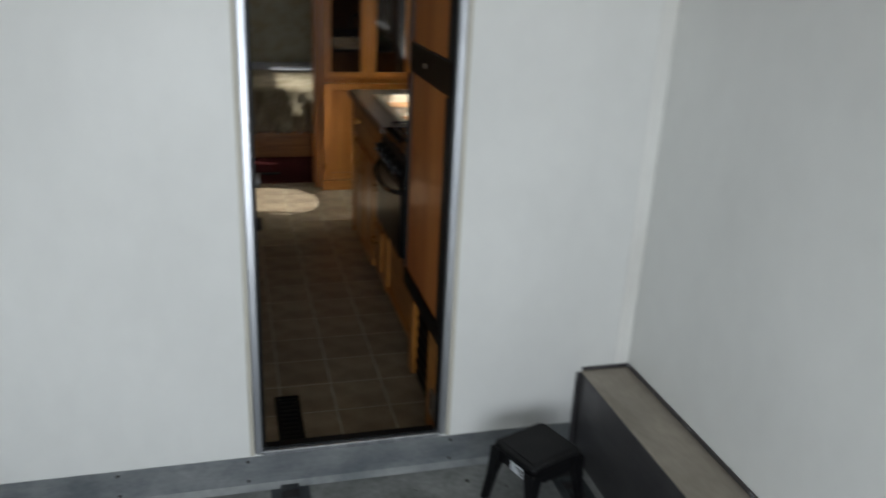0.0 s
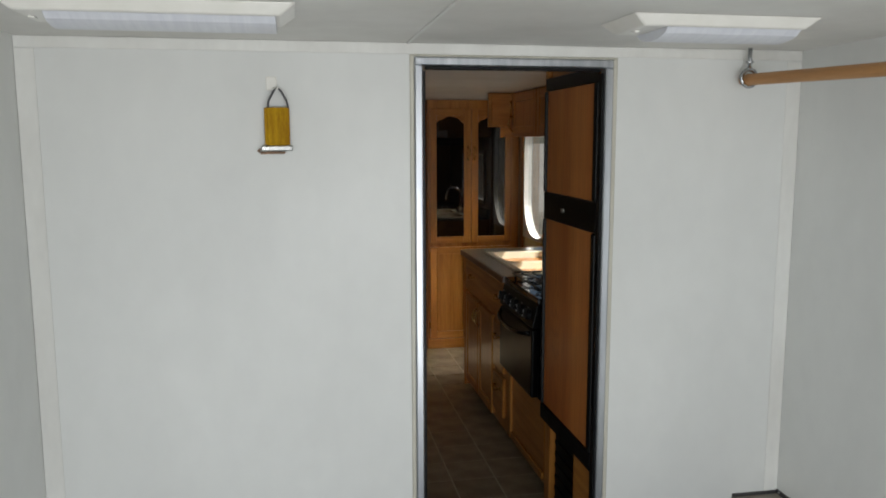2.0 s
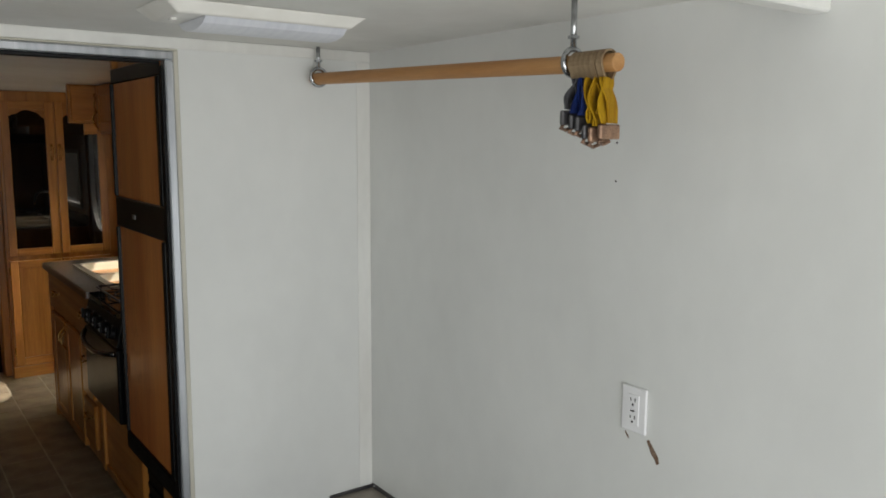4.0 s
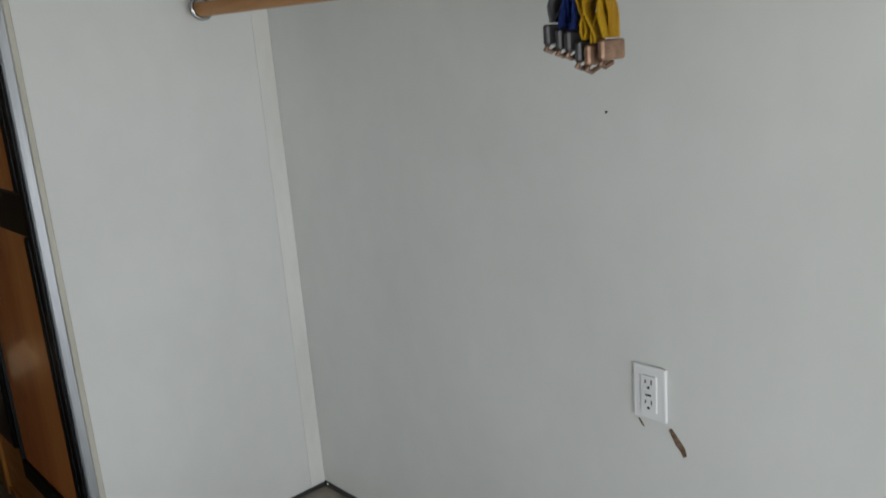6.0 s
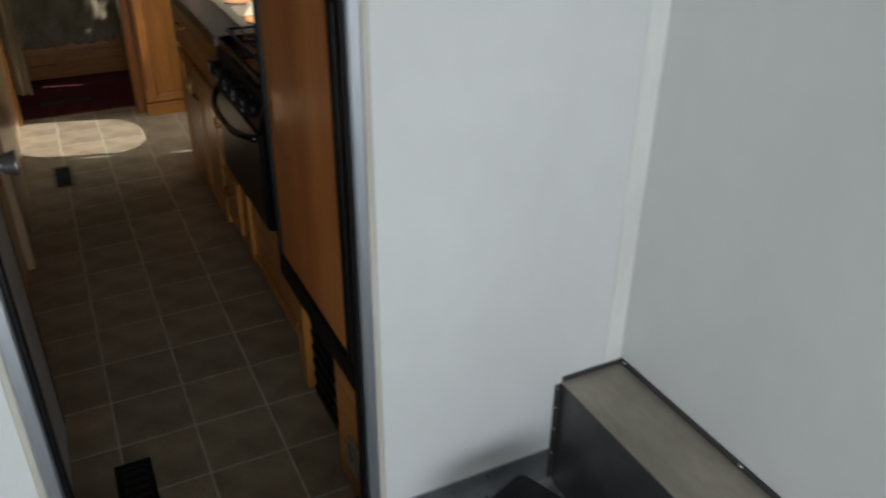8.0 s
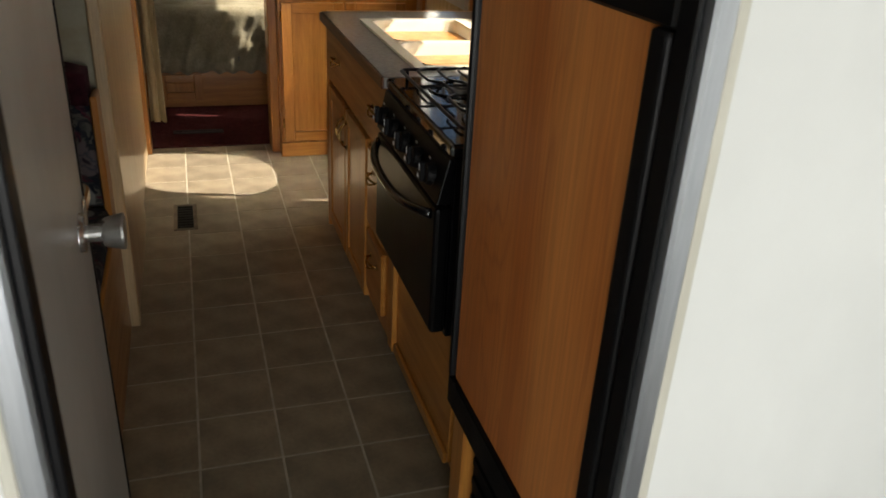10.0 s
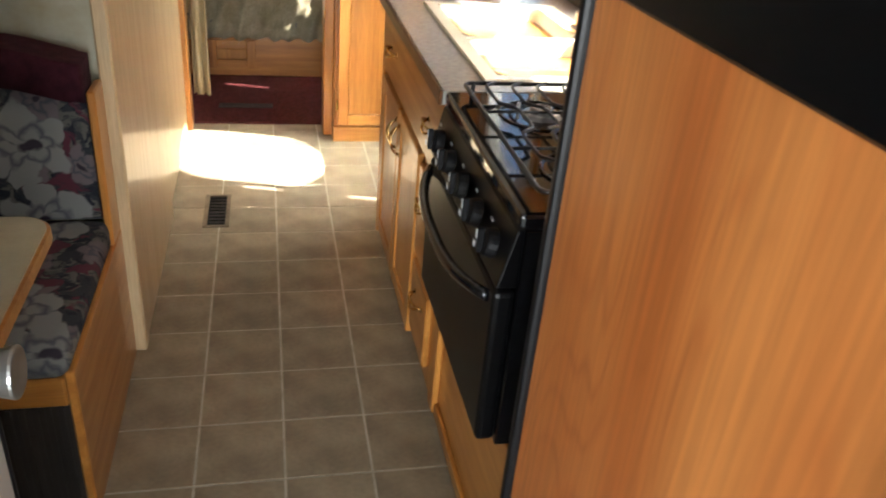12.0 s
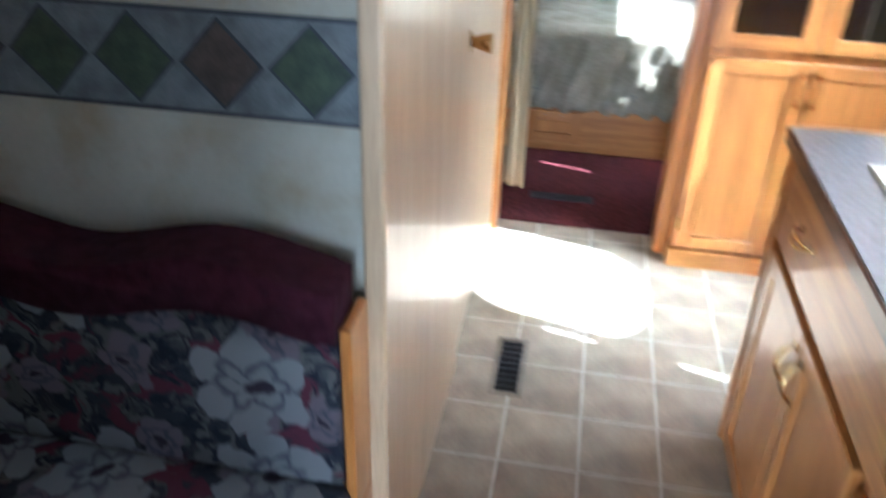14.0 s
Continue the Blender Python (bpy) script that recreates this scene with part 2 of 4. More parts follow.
def floral():
    """Upholstery print: large pale blossoms with drawn petals, maroon sprays and grey-blue leaves on a pale ground."""
    m = bpy.data.materials.new("floral_upholstery")
    m.use_nodes = True
    n, l = m.node_tree.nodes, m.node_tree.links
    p = n["Principled BSDF"]
    p.inputs["Roughness"].default_value = 0.92
    p.inputs["Specular IOR Level"].default_value = 0.15

    def put(sock, val):
        if isinstance(val, (int, float, tuple)):
            sock.default_value = val
        else:
            l.new(val, sock)

    def calc(op, a, b=0.0, c=0.0):
        x = n.new("ShaderNodeMath")
        x.operation = op
        for sock, val in zip(x.inputs, (a, b, c)):
            put(sock, val)
        return x.outputs[0]

    def span(v, lo, hi, a=0.0, b=1.0):
        r = n.new("ShaderNodeMapRange")
        for sock, val in zip(r.inputs, (v, lo, hi, a, b)):
            put(sock, val)
        return r.outputs[0]

    def mix(fac, a, b):
        x = n.new("ShaderNodeMix")
        x.data_type = 'RGBA'
        for sock, val in ((x.inputs[0], fac), (x.inputs[6], a), (x.inputs[7], b)):
            put(sock, val)
        return x.outputs[2]

    tc = n.new("ShaderNodeTexCoord")
    sp = n.new("ShaderNodeSeparateXYZ")
    l.new(tc.outputs["Object"], sp.inputs[0])
    cloth_v = calc('ADD', sp.outputs[1], sp.outputs[2])
    warp = n.new("ShaderNodeTexNoise")
    warp.inputs["Scale"].default_value, warp.inputs["Detail"].default_value = 14, 3
    l.new(tc.outputs["Object"], warp.inputs[0])
    ws = n.new("ShaderNodeSeparateXYZ")
    l.new(warp.outputs["Color"], ws.inputs[0])
    flat = n.new("ShaderNodeCombineXYZ")
    put(flat.inputs[0], calc('ADD', sp.outputs[0], calc('MULTIPLY', ws.outputs[0], 0.08)))
    put(flat.inputs[1], calc('ADD', cloth_v, calc('MULTIPLY', ws.outputs[1], 0.08)))

    def flowers(scale, size, petals, spin):
        """A mask of blossoms, and the ink lines that part their petals."""
        v = n.new("ShaderNodeTexVoronoi")
        v.voronoi_dimensions = '2D'
        v.inputs["Scale"].default_value, v.inputs["Randomness"].default_value = scale, 0.75
        l.new(flat.outputs[0], v.inputs["Vector"])
        d = n.new("ShaderNodeVectorMath")
        d.operation = 'SUBTRACT'
        l.new(flat.outputs[0], d.inputs[0])
        l.new(v.outputs["Position"], d.inputs[1])
        e = n.new("ShaderNodeSeparateXYZ")
        l.new(d.outputs[0], e.inputs[0])
        r = calc('DIVIDE', v.outputs["Distance"], scale)
        ang = calc('ARCTAN2', e.outputs[1], e.outputs[0])
        wave = calc('ABSOLUTE', calc('SINE', calc('MULTIPLY_ADD', ang, petals / 2, spin)))
        outer = calc('MULTIPLY_ADD', wave, size * 0.32, size * 0.7)
        mask = span(calc('SUBTRACT', r, outer), -0.003, 0.003, 1.0, 0.0)
        wave2 = calc('ABSOLUTE', calc('SINE', calc('MULTIPLY_ADD', ang, petals / 2, spin + 1.4)))
        inner = calc('MULTIPLY_ADD', wave2, size * 0.22, size * 0.28)
        edge = span(calc('ABSOLUTE', calc('SUBTRACT', r, inner)), 0.0, size * 0.16, 1.0, 0.0)
        gaps = calc('MULTIPLY', span(wave, 0.0, 0.3, 1.0, 0.0), span(r, size * 0.3, size * 0.7))
        ink = calc('MAXIMUM', edge, gaps)
        heart = span(r, size * 0.12, size * 0.2, 1.0, 0.0)
        return mask, ink, heart

    def blots(scale, lo, hi, seed):
        z = n.new("ShaderNodeTexNoise")
        z.inputs["Scale"].default_value, z.inputs["Detail"].default_value, z.inputs["Distortion"].default_value = scale, 4, 1.2
        mp = n.new("ShaderNodeMapping")
        mp.inputs["Location"].default_value = (seed, seed * 2.0, 0)
        l.new(flat.outputs[0], mp.inputs[0])
        l.new(mp.outputs[0], z.inputs[0])
        return span(z.outputs[0], lo, hi)

    col = mix(blots(16, 0.46, 0.54, 1.0), srgb(86, 85, 80), srgb(46, 49, 53))
    col = mix(blots(34, 0.52, 0.58, 4.0), col, srgb(34, 36, 44))
    col = mix(blots(12, 0.55, 0.60, 7.0), col, srgb(82, 42, 52))
    for scale, size, petals, spin, tone in ((6.1, 0.05, 5, 0.4, srgb(98, 90, 91)), (3.4, 0.105, 6, 0.0, srgb(122, 122, 119))):
        mask, ink, heart = flowers(scale, size, petals, spin)
        petal = mix(calc('MULTIPLY', ink, 0.8), tone, srgb(58, 62, 72))
        petal = mix(heart, petal, srgb(50, 44, 52))
        col = mix(mask, col, petal)
    l.new(col, p.inputs["Base Color"])
    w = n.new("ShaderNodeTexNoise")
    w.inputs["Scale"].default_value = 420
    l.new(tc.outputs["Object"], w.inputs[0])
    b = n.new("ShaderNodeBump")
    b.inputs["Strength"].default_value, b.inputs["Distance"].default_value = 0.4, 0.002
    l.new(w.outputs[0], b.inputs["Height"])
    l.new(b.outputs[0], p.inputs["Normal"])
    return m


FLORAL = floral()


def glass(name, rough=0.0):
    m = bpy.data.materials.new(name)
    m.use_nodes = True
    p = m.node_tree.nodes["Principled BSDF"]
    p.inputs["Transmission Weight"].default_value = 1.0
    p.inputs["Roughness"].default_value = rough
    p.inputs["IOR"].default_value = 1.45
    p.inputs["Base Color"].default_value = (0.95, 0.97, 0.96, 1)
    return m


GLASS = glass("clear_glass")
DARKGLASS = material("dark_cabinet_glass", srgb(20, 18, 16), srgb(16, 14, 13), 0.03, coat=1.0)

# ---- mesh helpers ----
ORG = {}
LIFT = 0.0  # height of the part of the place that is being built


def thing(name, at, label, category, group="", kind=""):
    ob = new(name)
    ob.location = Vector(at) + Vector((0, 0, LIFT))
    ob.empty_display_size = 0.05
    ORG[ob] = Vector(at)
    return tagged(ob, label, category, group, kind)


def mesh_of(name, bm, mat, shift=None, smooth=False):
    if shift is not None:
        bmesh.ops.translate(bm, verts=bm.verts, vec=-shift)
    bmesh.ops.recalc_face_normals(bm, faces=bm.faces)
    me = bpy.data.meshes.new(name)
    bm.to_mesh(me)
    bm.free()
    me.materials.append(mat)
    if smooth:
        for poly in me.polygons:
            poly.use_smooth = True
    return me


def part(name, bm, mat, parent, label="", smooth=False):
    ob = new(name, mesh_of(name, bm, mat, ORG[parent], smooth))
    ob.parent = parent
    ORG[ob] = ORG[parent]
    return tagged(ob, label)


def solo(name, bm, mat, label, category, kind="", group="", smooth=False):
    ob = new(name, mesh_of(name, bm, mat, None, smooth))
    ob.location.z = LIFT
    ORG[ob] = Vector((0, 0, 0))
    return tagged(ob, label, category, group, kind)


def box(x0, x1, y0, y1, z0, z1, bevel=0.0, seg=1, bm=None):
    """A box between the limits; bevelled when asked. Adds to bm if one is given."""
    b = bmesh.new()
    m = Matrix.LocRotScale(((x0 + x1) / 2, (y0 + y1) / 2, (z0 + z1) / 2), None, (abs(x1 - x0), abs(y1 - y0), abs(z1 - z0)))
    bmesh.ops.create_cube(b, size=1, matrix=m)
    if bevel:
        bmesh.ops.bevel(b, geom=b.edges[:], offset=bevel, segments=seg, profile=0.5, affect='EDGES')
    if bm is None:
        return b
    return merge(bm, b)


def merge(bm, b):
    me = bpy.data.meshes.new("tmp")
    b.to_mesh(me)
    b.free()
    bm.from_mesh(me)
    bpy.data.meshes.remove(me)
    return bm


def rod(a, b, r, seg=16, r2=None, bevel=0.0, bm=None):
    """A round bar from a to b."""
    a, b = Vector(a), Vector(b)
    t = bmesh.new()
    m = Matrix.Translation((a + b) / 2) @ (b - a).to_track_quat('Z', 'Y').to_matrix().to_4x4()
    bmesh.ops.create_cone(t, cap_ends=True, segments=seg, radius1=r, radius2=r if r2 is None else r2, depth=(b - a).length, matrix=m)
    if bevel:
        es = [e for e in t.edges if len(e.link_faces) == 2 and any(len(f.verts) > 4 for f in e.link_faces)]
        bmesh.ops.bevel(t, geom=es, offset=bevel, segments=2, profile=0.5, affect='EDGES')
    return t if bm is None else merge(bm, t)


def tube(points, r, seg=10, closed=False, bm=None, flat=None):
    """A bar of radius r swept along points; flat = (width, thickness, width axis) makes a strap."""
    t = bmesh.new()
    pts = [Vector(p) for p in points]
    rings = []
    for i, p in enumerate(pts):
        q0 = pts[i - 1] if (i or closed) else p
        q1 = pts[(i + 1) % len(pts)] if (i < len(pts) - 1 or closed) else p
        d = (q1 - q0).normalized()
        up = Vector((0, 0, 1)) if abs(d.z) < 0.9 else Vector((0, 1, 0))
        if flat:
            u = Vector(flat[2])
            v = d.cross(u).normalized()
            ring = [t.verts.new(p + u * sx * flat[0] / 2 + v * sy * flat[1] / 2) for sx, sy in ((-1, -1), (1, -1), (1, 1), (-1, 1))]
        else:
            u = d.cross(up).normalized()
            v = d.cross(u)
            ring = [t.verts.new(p + (u * math.cos(2 * math.pi * k / seg) + v * math.sin(2 * math.pi * k / seg)) * r) for k in range(seg)]
        rings.append(ring)
    n = len(rings[0])
    for i in range(len(rings) - (0 if closed else 1)):
        a, b = rings[i], rings[(i + 1) % len(rings)]
        for k in range(n):
            t.faces.new((a[k], a[(k + 1) % n], b[(k + 1) % n], b[k]))
    if not closed:
        t.faces.new(rings[0])
        t.faces.new(rings[-1])
    return t if bm is None else merge(bm, t)


def prism(outline, lift, bevel=0.0, seg=2):
    """A flat outline (3D points in one plane) given depth by the vector lift."""
    t = bmesh.new()
    a = [t.verts.new(p) for p in outline]
    b = [t.verts.new(Vector(p) + Vector(lift)) for p in outline]
    k = len(a)
    t.faces.new(a)
    t.faces.new(b)
    for i in range(k):
        t.faces.new((a[i], a[(i + 1) % k], b[(i + 1) % k], b[i]))
    if bevel:
        caps = [e for e in t.edges if any(len(f.verts) == k for f in e.link_faces)] if k > 4 else t.edges[:]
        bmesh.ops.bevel(t, geom=caps, offset=bevel, segments=seg, profile=0.5, affect='EDGES')
    return t


def rounded(x0, x1, y0, y1, r, n=6):
    """The outline of a rectangle with round corners, as (x, y) pairs."""
    out = []
    for cx, cy, a0 in ((x1 - r, y1 - r, 0), (x0 + r, y1 - r, 90), (x0 + r, y0 + r, 180), (x1 - r, y0 + r, 270)):
        for k in range(n + 1):
            a = radians(a0 + 90 * k / n)
            out.append((cx + r * math.cos(a), cy + r * math.sin(a)))
    return out


def wall_with_hole(axis, p0, p1, a0, a1, z0, z1, holes):
    """A wall between the planes p0 and p1 of the axis, from a0 to a1, with openings (b0, b1, c0, c1) through it."""
    bm = bmesh.new()
    acuts = sorted({a0, a1, *[v for h in holes for v in h[:2]]})
    zcuts = sorted({z0, z1, *[v for h in holes for v in h[2:]]})
    for i in range(len(acuts) - 1):
        for j in range(len(zcuts) - 1):
            ca, cz = (acuts[i] + acuts[i + 1]) / 2, (zcuts[j] + zcuts[j + 1]) / 2
            if any(h[0] < ca < h[1] and h[2] < cz < h[3] for h in holes):
                continue
            lim = (acuts[i], acuts[i + 1], zcuts[j], zcuts[j + 1])
            if axis == "y":
                box(lim[0], lim[1], p0, p1, lim[2], lim[3], bm=bm)
            else:
                box(p0, p1, lim[0], lim[1], lim[2], lim[3], bm=bm)
    bmesh.ops.remove_doubles(bm, verts=bm.verts, dist=1e-5)
    seen = {}
    for f in bm.faces:
        seen.setdefault(tuple(round(c, 4) for c in f.calc_center_median()), []).append(f)
    bmesh.ops.delete(bm, geom=[f for fs in seen.values() if len(fs) > 1 for f in fs], context='FACES')
    return bm


# ---- structure ----
XL, XR, ZC, ZG = -1.142, 1.312, 1.772, -0.128
YB, YE = -3.6, 6.0
T = 0.05
DOOR_X0, DOOR_X1, DOOR_Z = -0.006, 0.64, 1.73
ENTRY = (2.58, 3.28, 0.0, 1.84)
SLIT_A, SLIT_B = (2.612, 2.645, 0.67, 0.87), (2.614, 2.642, 1.14, 1.37)
KWIN = (1.32, 2.3, 1.02, 1.5)
BWIN = (4.105, 5.3, 1.25, 1.84)
BGAP = (3.912, 3.950, 1.20, 1.53)  # unseen slot added in the wall to cast a sun streak on the bedroom carpet

solo("ground", box(-400, 400, -400, 400, -1.0, -0.75), GRAVEL, "pale gravel ground round the trailer", "ground", "structure")
LIFT = 0.125
solo("floor", box(XL, XR, YB, -0.001, ZG - 0.05, ZG), GFLOOR, "scuffed grey garage floor", "floor", "structure")
LIFT = 0.0
solo("floor_inner", box(XL, XR, 0, YE, -0.12, -0.0016), GROUT, "pale grout bed under vinyl tiles", "floor", "structure")
LIFT = 0.125
solo("wall_partition", wall_with_hole("y", 0, 0.035, XL, XR, ZG, ZC, [(DOOR_X0 + 0.008, DOOR_X1 - 0.008, 0.0, DOOR_Z - 0.008)]), WALL,
     "smooth white panel wall between garage and kitchen", "wall", "structure")
solo("wall_garage_right", box(XR, XR + T, YB, 0.035, ZG - 0.05, 2.3), WALL, "smooth white garage side wall", "wall", "structure")
solo("wall_garage_left", box(XL - T, XL, YB, 0.035, ZG - 0.05, 2.3), WALL, "smooth white garage side wall", "wall", "structure")
LIFT = 0.0
solo("wall_kitchen_right", wall_with_hole("x", XR, XR + T, 0.035, YE, -0.12, 2.42, [ENTRY, KWIN, BWIN, BGAP]), PALEOAK,
     "pale wood panelled kitchen side wall", "wall", "structure")
solo("wall_dinette_left", wall_with_hole("x", XL - T, XL, 0.035, YE, -0.12, 2.42, []), WALLP, "cream papered dinette side wall", "wall", "structure")
solo("wall_end", box(XL - T, XR + T, YE, YE + T, -0.12, 2.42), WALLP, "cream papered bedroom end wall", "wall", "structure")
LIFT = 0.125
solo("ceiling", box(XL, XR, -1.57, YE, ZC, ZC + 0.05), CEIL, "white ceiling panels", "ceiling", "structure")
solo("ceiling_high", box(XL, XR, YB, -1.612, 2.25, 2.3), CEIL, "white raised garage ceiling", "ceiling", "structure")
solo("roof", box(XL - T, XR + T, YB, YE + T, 2.30, 2.34), OUTSIDE, "white outer roof skin", "roof", "structure")
lf = solo("loft_front", box(XL, XR, -1.60, -1.57, 1.745, 2.25), WALL, "white loft front above the garage", "wall", "structure")
solo("loft_edge_trim", box(XL, XR, -1.612, -1.568, 1.712, 1.745, 0.004), TRIMW, "white edge moulding under the loft front", "trim", "structure")
bm = box(-0.03, -0.022, -1.57, 0.0, ZC - 0.004, ZC + 0.001)
solo("ceiling_seam", bm, TRIMW, "thin white ceiling seam strip", "trim", "structure")

# trims on the partition
solo("trim_corner", box(1.258, XR - 0.001, -0.0022, -0.0002, 0.215, ZC - 0.036, 0.0015), TRIMW, "white corner batten", "trim", "structure")
solo("trim_corner_left", box(XL + 0.001, XL + 0.055, -0.004, -0.0002, ZG, ZC - 0.036, 0.0015), TRIMW, "white corner batten", "trim", "structure")
solo("trim_top", box(XL + 0.001, XR - 0.001, -0.004, -0.0002, ZC - 0.034, ZC - 0.001, 0.0015), TRIMW, "white top batten under the ceiling", "trim", "structure")

# door frame
df = thing("door_frame", (0.31, 0, 0), "bright aluminium door frame in the white partition", "door frame", kind="structure")
for nm, lim in (("jamb", (DOOR_X0, DOOR_X0 + 0.026)), ("jamb", (DOOR_X1 - 0.026, DOOR_X1))):
    part(nm, box(*lim, -0.012, 0.0365, 0.01, DOOR_Z - 0.0262, 0.004), ALU, df)
part("head", box(DOOR_X0, DOOR_X1, -0.0122, 0.0365, DOOR_Z - 0.026, DOOR_Z, 0.004), ALU, df)
part("sill", box(DOOR_X0 + 0.0262, DOOR_X1 - 0.0262, -0.0118, 0.0365, -0.003, 0.016, 0.003), ALU, df)
for x0, x1 in ((DOOR_X0 + 0.0265, DOOR_X0 + 0.036), (DOOR_X1 - 0.033, DOOR_X1 - 0.0265)):
    part("gasket", box(x0, x1, 0.004, 0.036, 0.018, DOOR_Z - 0.04, 0.002), RUBBER, df, "black rubber seal")
part("gasket", box(DOOR_X0 + 0.037, DOOR_X1 - 0.037, 0.004, 0.036, DOOR_Z - 0.036, DOOR_Z - 0.0265, 0.002), RUBBER, df, "black rubber seal")
part("gasket", box(DOOR_X0 + 0.037, DOOR_X1 - 0.037, 0.004, 0.036, 0.0165, 0.022, 0.001), RUBBER, df, "black rubber seal")
for lim in ((DOOR_X0 - 0.014, DOOR_X0 - 0.0005, 0.0, DOOR_Z + 0.001), (DOOR_X1 + 0.0005, DOOR_X1 + 0.015, 0.0, DOOR_Z + 0.001), (DOOR_X0 - 0.014, DOOR_X1 + 0.015, DOOR_Z + 0.0012, DOOR_Z + 0.0075)):
    part("edge_strip", box(lim[0], lim[1], -0.006, -0.0003, lim[2], lim[3], 0.002), TRIMB, df, "beige edge strip")

# kick plate with screws
kp = thing("kick_plate", (0, 0, ZG), "grey metal kick plate along the foot of the partition", "kick plate", kind="structure")
part("plate", box(XL + 0.002, 1.128, -0.003, -0.0003, ZG, -0.004, 0.001), PLATE, kp)
part("plate_lip", prism([(XL + 0.002, -0.0032, ZG + 0.016), (XL + 0.002, -0.022, ZG + 0.0005), (XL + 0.002, -0.0032, ZG + 0.0005)], (1.128 - XL - 0.002, 0, 0)), PLATE, kp)
for sx in (-0.95, -0.43, -0.03, 0.66, 0.93):
    for sz in (-0.022, -0.098):
        part("screw", rod((sx, -0.003, sz), (sx, -0.007, sz), 0.006, 10, 0.004), STEEL, kp, "dark screw head")

# entry door, windows
LIFT = 0.0
ZC = 1.897
e0, e1, ez0, ez1 = ENTRY
ed = thing("entry_door", (XR, 2.9, 0), "cream trailer entry door with a window, closed", "door", kind="structure")
W0, W1, WZ0, WZ1 = 2.65, 3.27, 0.88, 1.80
part("leaf", wall_with_hole("x", XR + 0.004, XR + 0.04, e0, e1 - 0.004, 0.002, ez1 - 0.004, [(W0, W1, WZ0, WZ1), SLIT_A, SLIT_B]), CLOTH, ed)
def window_ring(x0, x1, a, b, c, d, r):
    """A frame with a square outer edge and a well rounded light."""
    inner, outer = rounded(a + 0.02, b - 0.02, c + 0.02, d - 0.02, r, 8), rounded(a, b, c, d, 0.002, 8)
    m = bmesh.new()
    rings = [[m.verts.new((x, p, q)) for p, q in loop] for x, loop in ((x0, outer), (x1, outer), (x1, inner), (x0, inner))]
    k = len(inner)
    for u in range(4):
        A, B = rings[u], rings[(u + 1) % 4]
        for v in range(k):
            m.faces.new((A[v], A[(v + 1) % k], B[(v + 1) % k], B[v]))
    return m


part("window_frame", window_ring(XR - 0.012, XR + 0.044, W0, W1, WZ0, WZ1, 0.262), TRIMW, ed)
g = part("pane", box(XR + 0.018, XR + 0.022, W0 + 0.0305, W1 - 0.0305, WZ0 + 0.0305, WZ1 - 0.0305), GLASS, ed)
g.visible_shadow = False


def side_window(name, x, hole, label, into):
    a, b, c, d = hole
    w = thing(name, (x, (a + b) / 2, c), label, "window", kind="structure")
    x0, x1 = sorted((x - 0.015 * into, x + 0.06 * into))
    for lim in ((a, a + 0.035, c, d), (b - 0.035, b, c, d), (a + 0.0352, b - 0.0352, c, c + 0.035), (a + 0.0352, b - 0.0352, d - 0.035, d)):
        part("window_frame", box(x0, x1, *lim, 0.004), TRIMW, w)
    p = part("pane", box(x + 0.018 * into, x + 0.022 * into, a + 0.0355, b - 0.0355, c + 0.0355, d - 0.0355), GLASS, w)
    p.visible_shadow = False
    return w


side_window("window_kitchen", XR, KWIN, "white framed kitchen window above the sink", 1)
side_window("window_bedroom", XR, BWIN, "white framed bedroom window", 1)

LIFT, ZC = 0.125, 1.772
# open partition door, folded back into the kitchen
door = thing("door_1", (0.03, 0.055, 0.02), "grey interior door standing open, with a satin knob", "door", kind="structure")
part("leaf", box(-0.037, -0.003, 0.055, 0.60, 0.022, 1.68, 0.003), DOOR_GREY, door)
part("edge_cap", box(-0.039, -0.001, 0.6002, 0.607, 0.022, 1.68, 0.002), RUBBER, door, "dark door edge")
KY, KZ = 0.525, 0.785
part("strike_plate", box(-0.0028, -0.0008, 0.575, 0.5995, KZ - 0.03, KZ + 0.03, 0.0008), SATIN, door, "satin latch plate")
kn = part("knob_rose", rod((-0.003, KY, KZ), (0.005, KY, KZ), 0.032, 24, 0.027, 0.002), SATIN, door)
part("knob", rod((0.0052, KY, KZ), (0.027, KY, KZ), 0.013, 16), SATIN, kn)
part("knob_cap", rod((0.0272, KY, KZ), (0.058, KY, KZ), 0.021, 28, 0.028, 0.004), SATIN, kn, "satin nickel door knob")

# ---- garage things ----
# wheel box along the right wall
wb = thing("wheel_box", (1.22, -0.6, ZG), "dark sheet-steel box along the white wall", "metal box")
BX0, BZ, BY = 1.13, 0.207, -1.0
# top coloured paler than the front and end, as light falls on it
part("top_sheet", box(BX0 + 0.001, XR - 0.001, BY, -0.001, BZ - 0.006, BZ, 0.002), STEELTOP, wb, "dull brown-grey top sheet, coloured paler for the light on it")
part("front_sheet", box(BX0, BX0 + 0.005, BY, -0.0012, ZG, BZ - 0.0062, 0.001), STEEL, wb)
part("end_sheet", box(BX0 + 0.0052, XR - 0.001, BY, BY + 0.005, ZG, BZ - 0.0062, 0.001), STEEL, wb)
part("wall_flange", box(XR - 0.004, XR - 0.0005, BY - 0.02, -0.001, BZ + 0.0002, BZ + 0.018, 0.001), STEEL, wb)
part("back_flange", box(BX0 + 0.004, XR - 0.0045, -0.004, -0.0005, BZ + 0.0002, BZ + 0.014, 0.001), STEEL, wb)
part("front_flange", box(BX0 - 0.018, BX0 - 0.0002, -0.005, -0.0032, ZG + 0.02, BZ - 0.004, 0.0008), STEEL, wb)
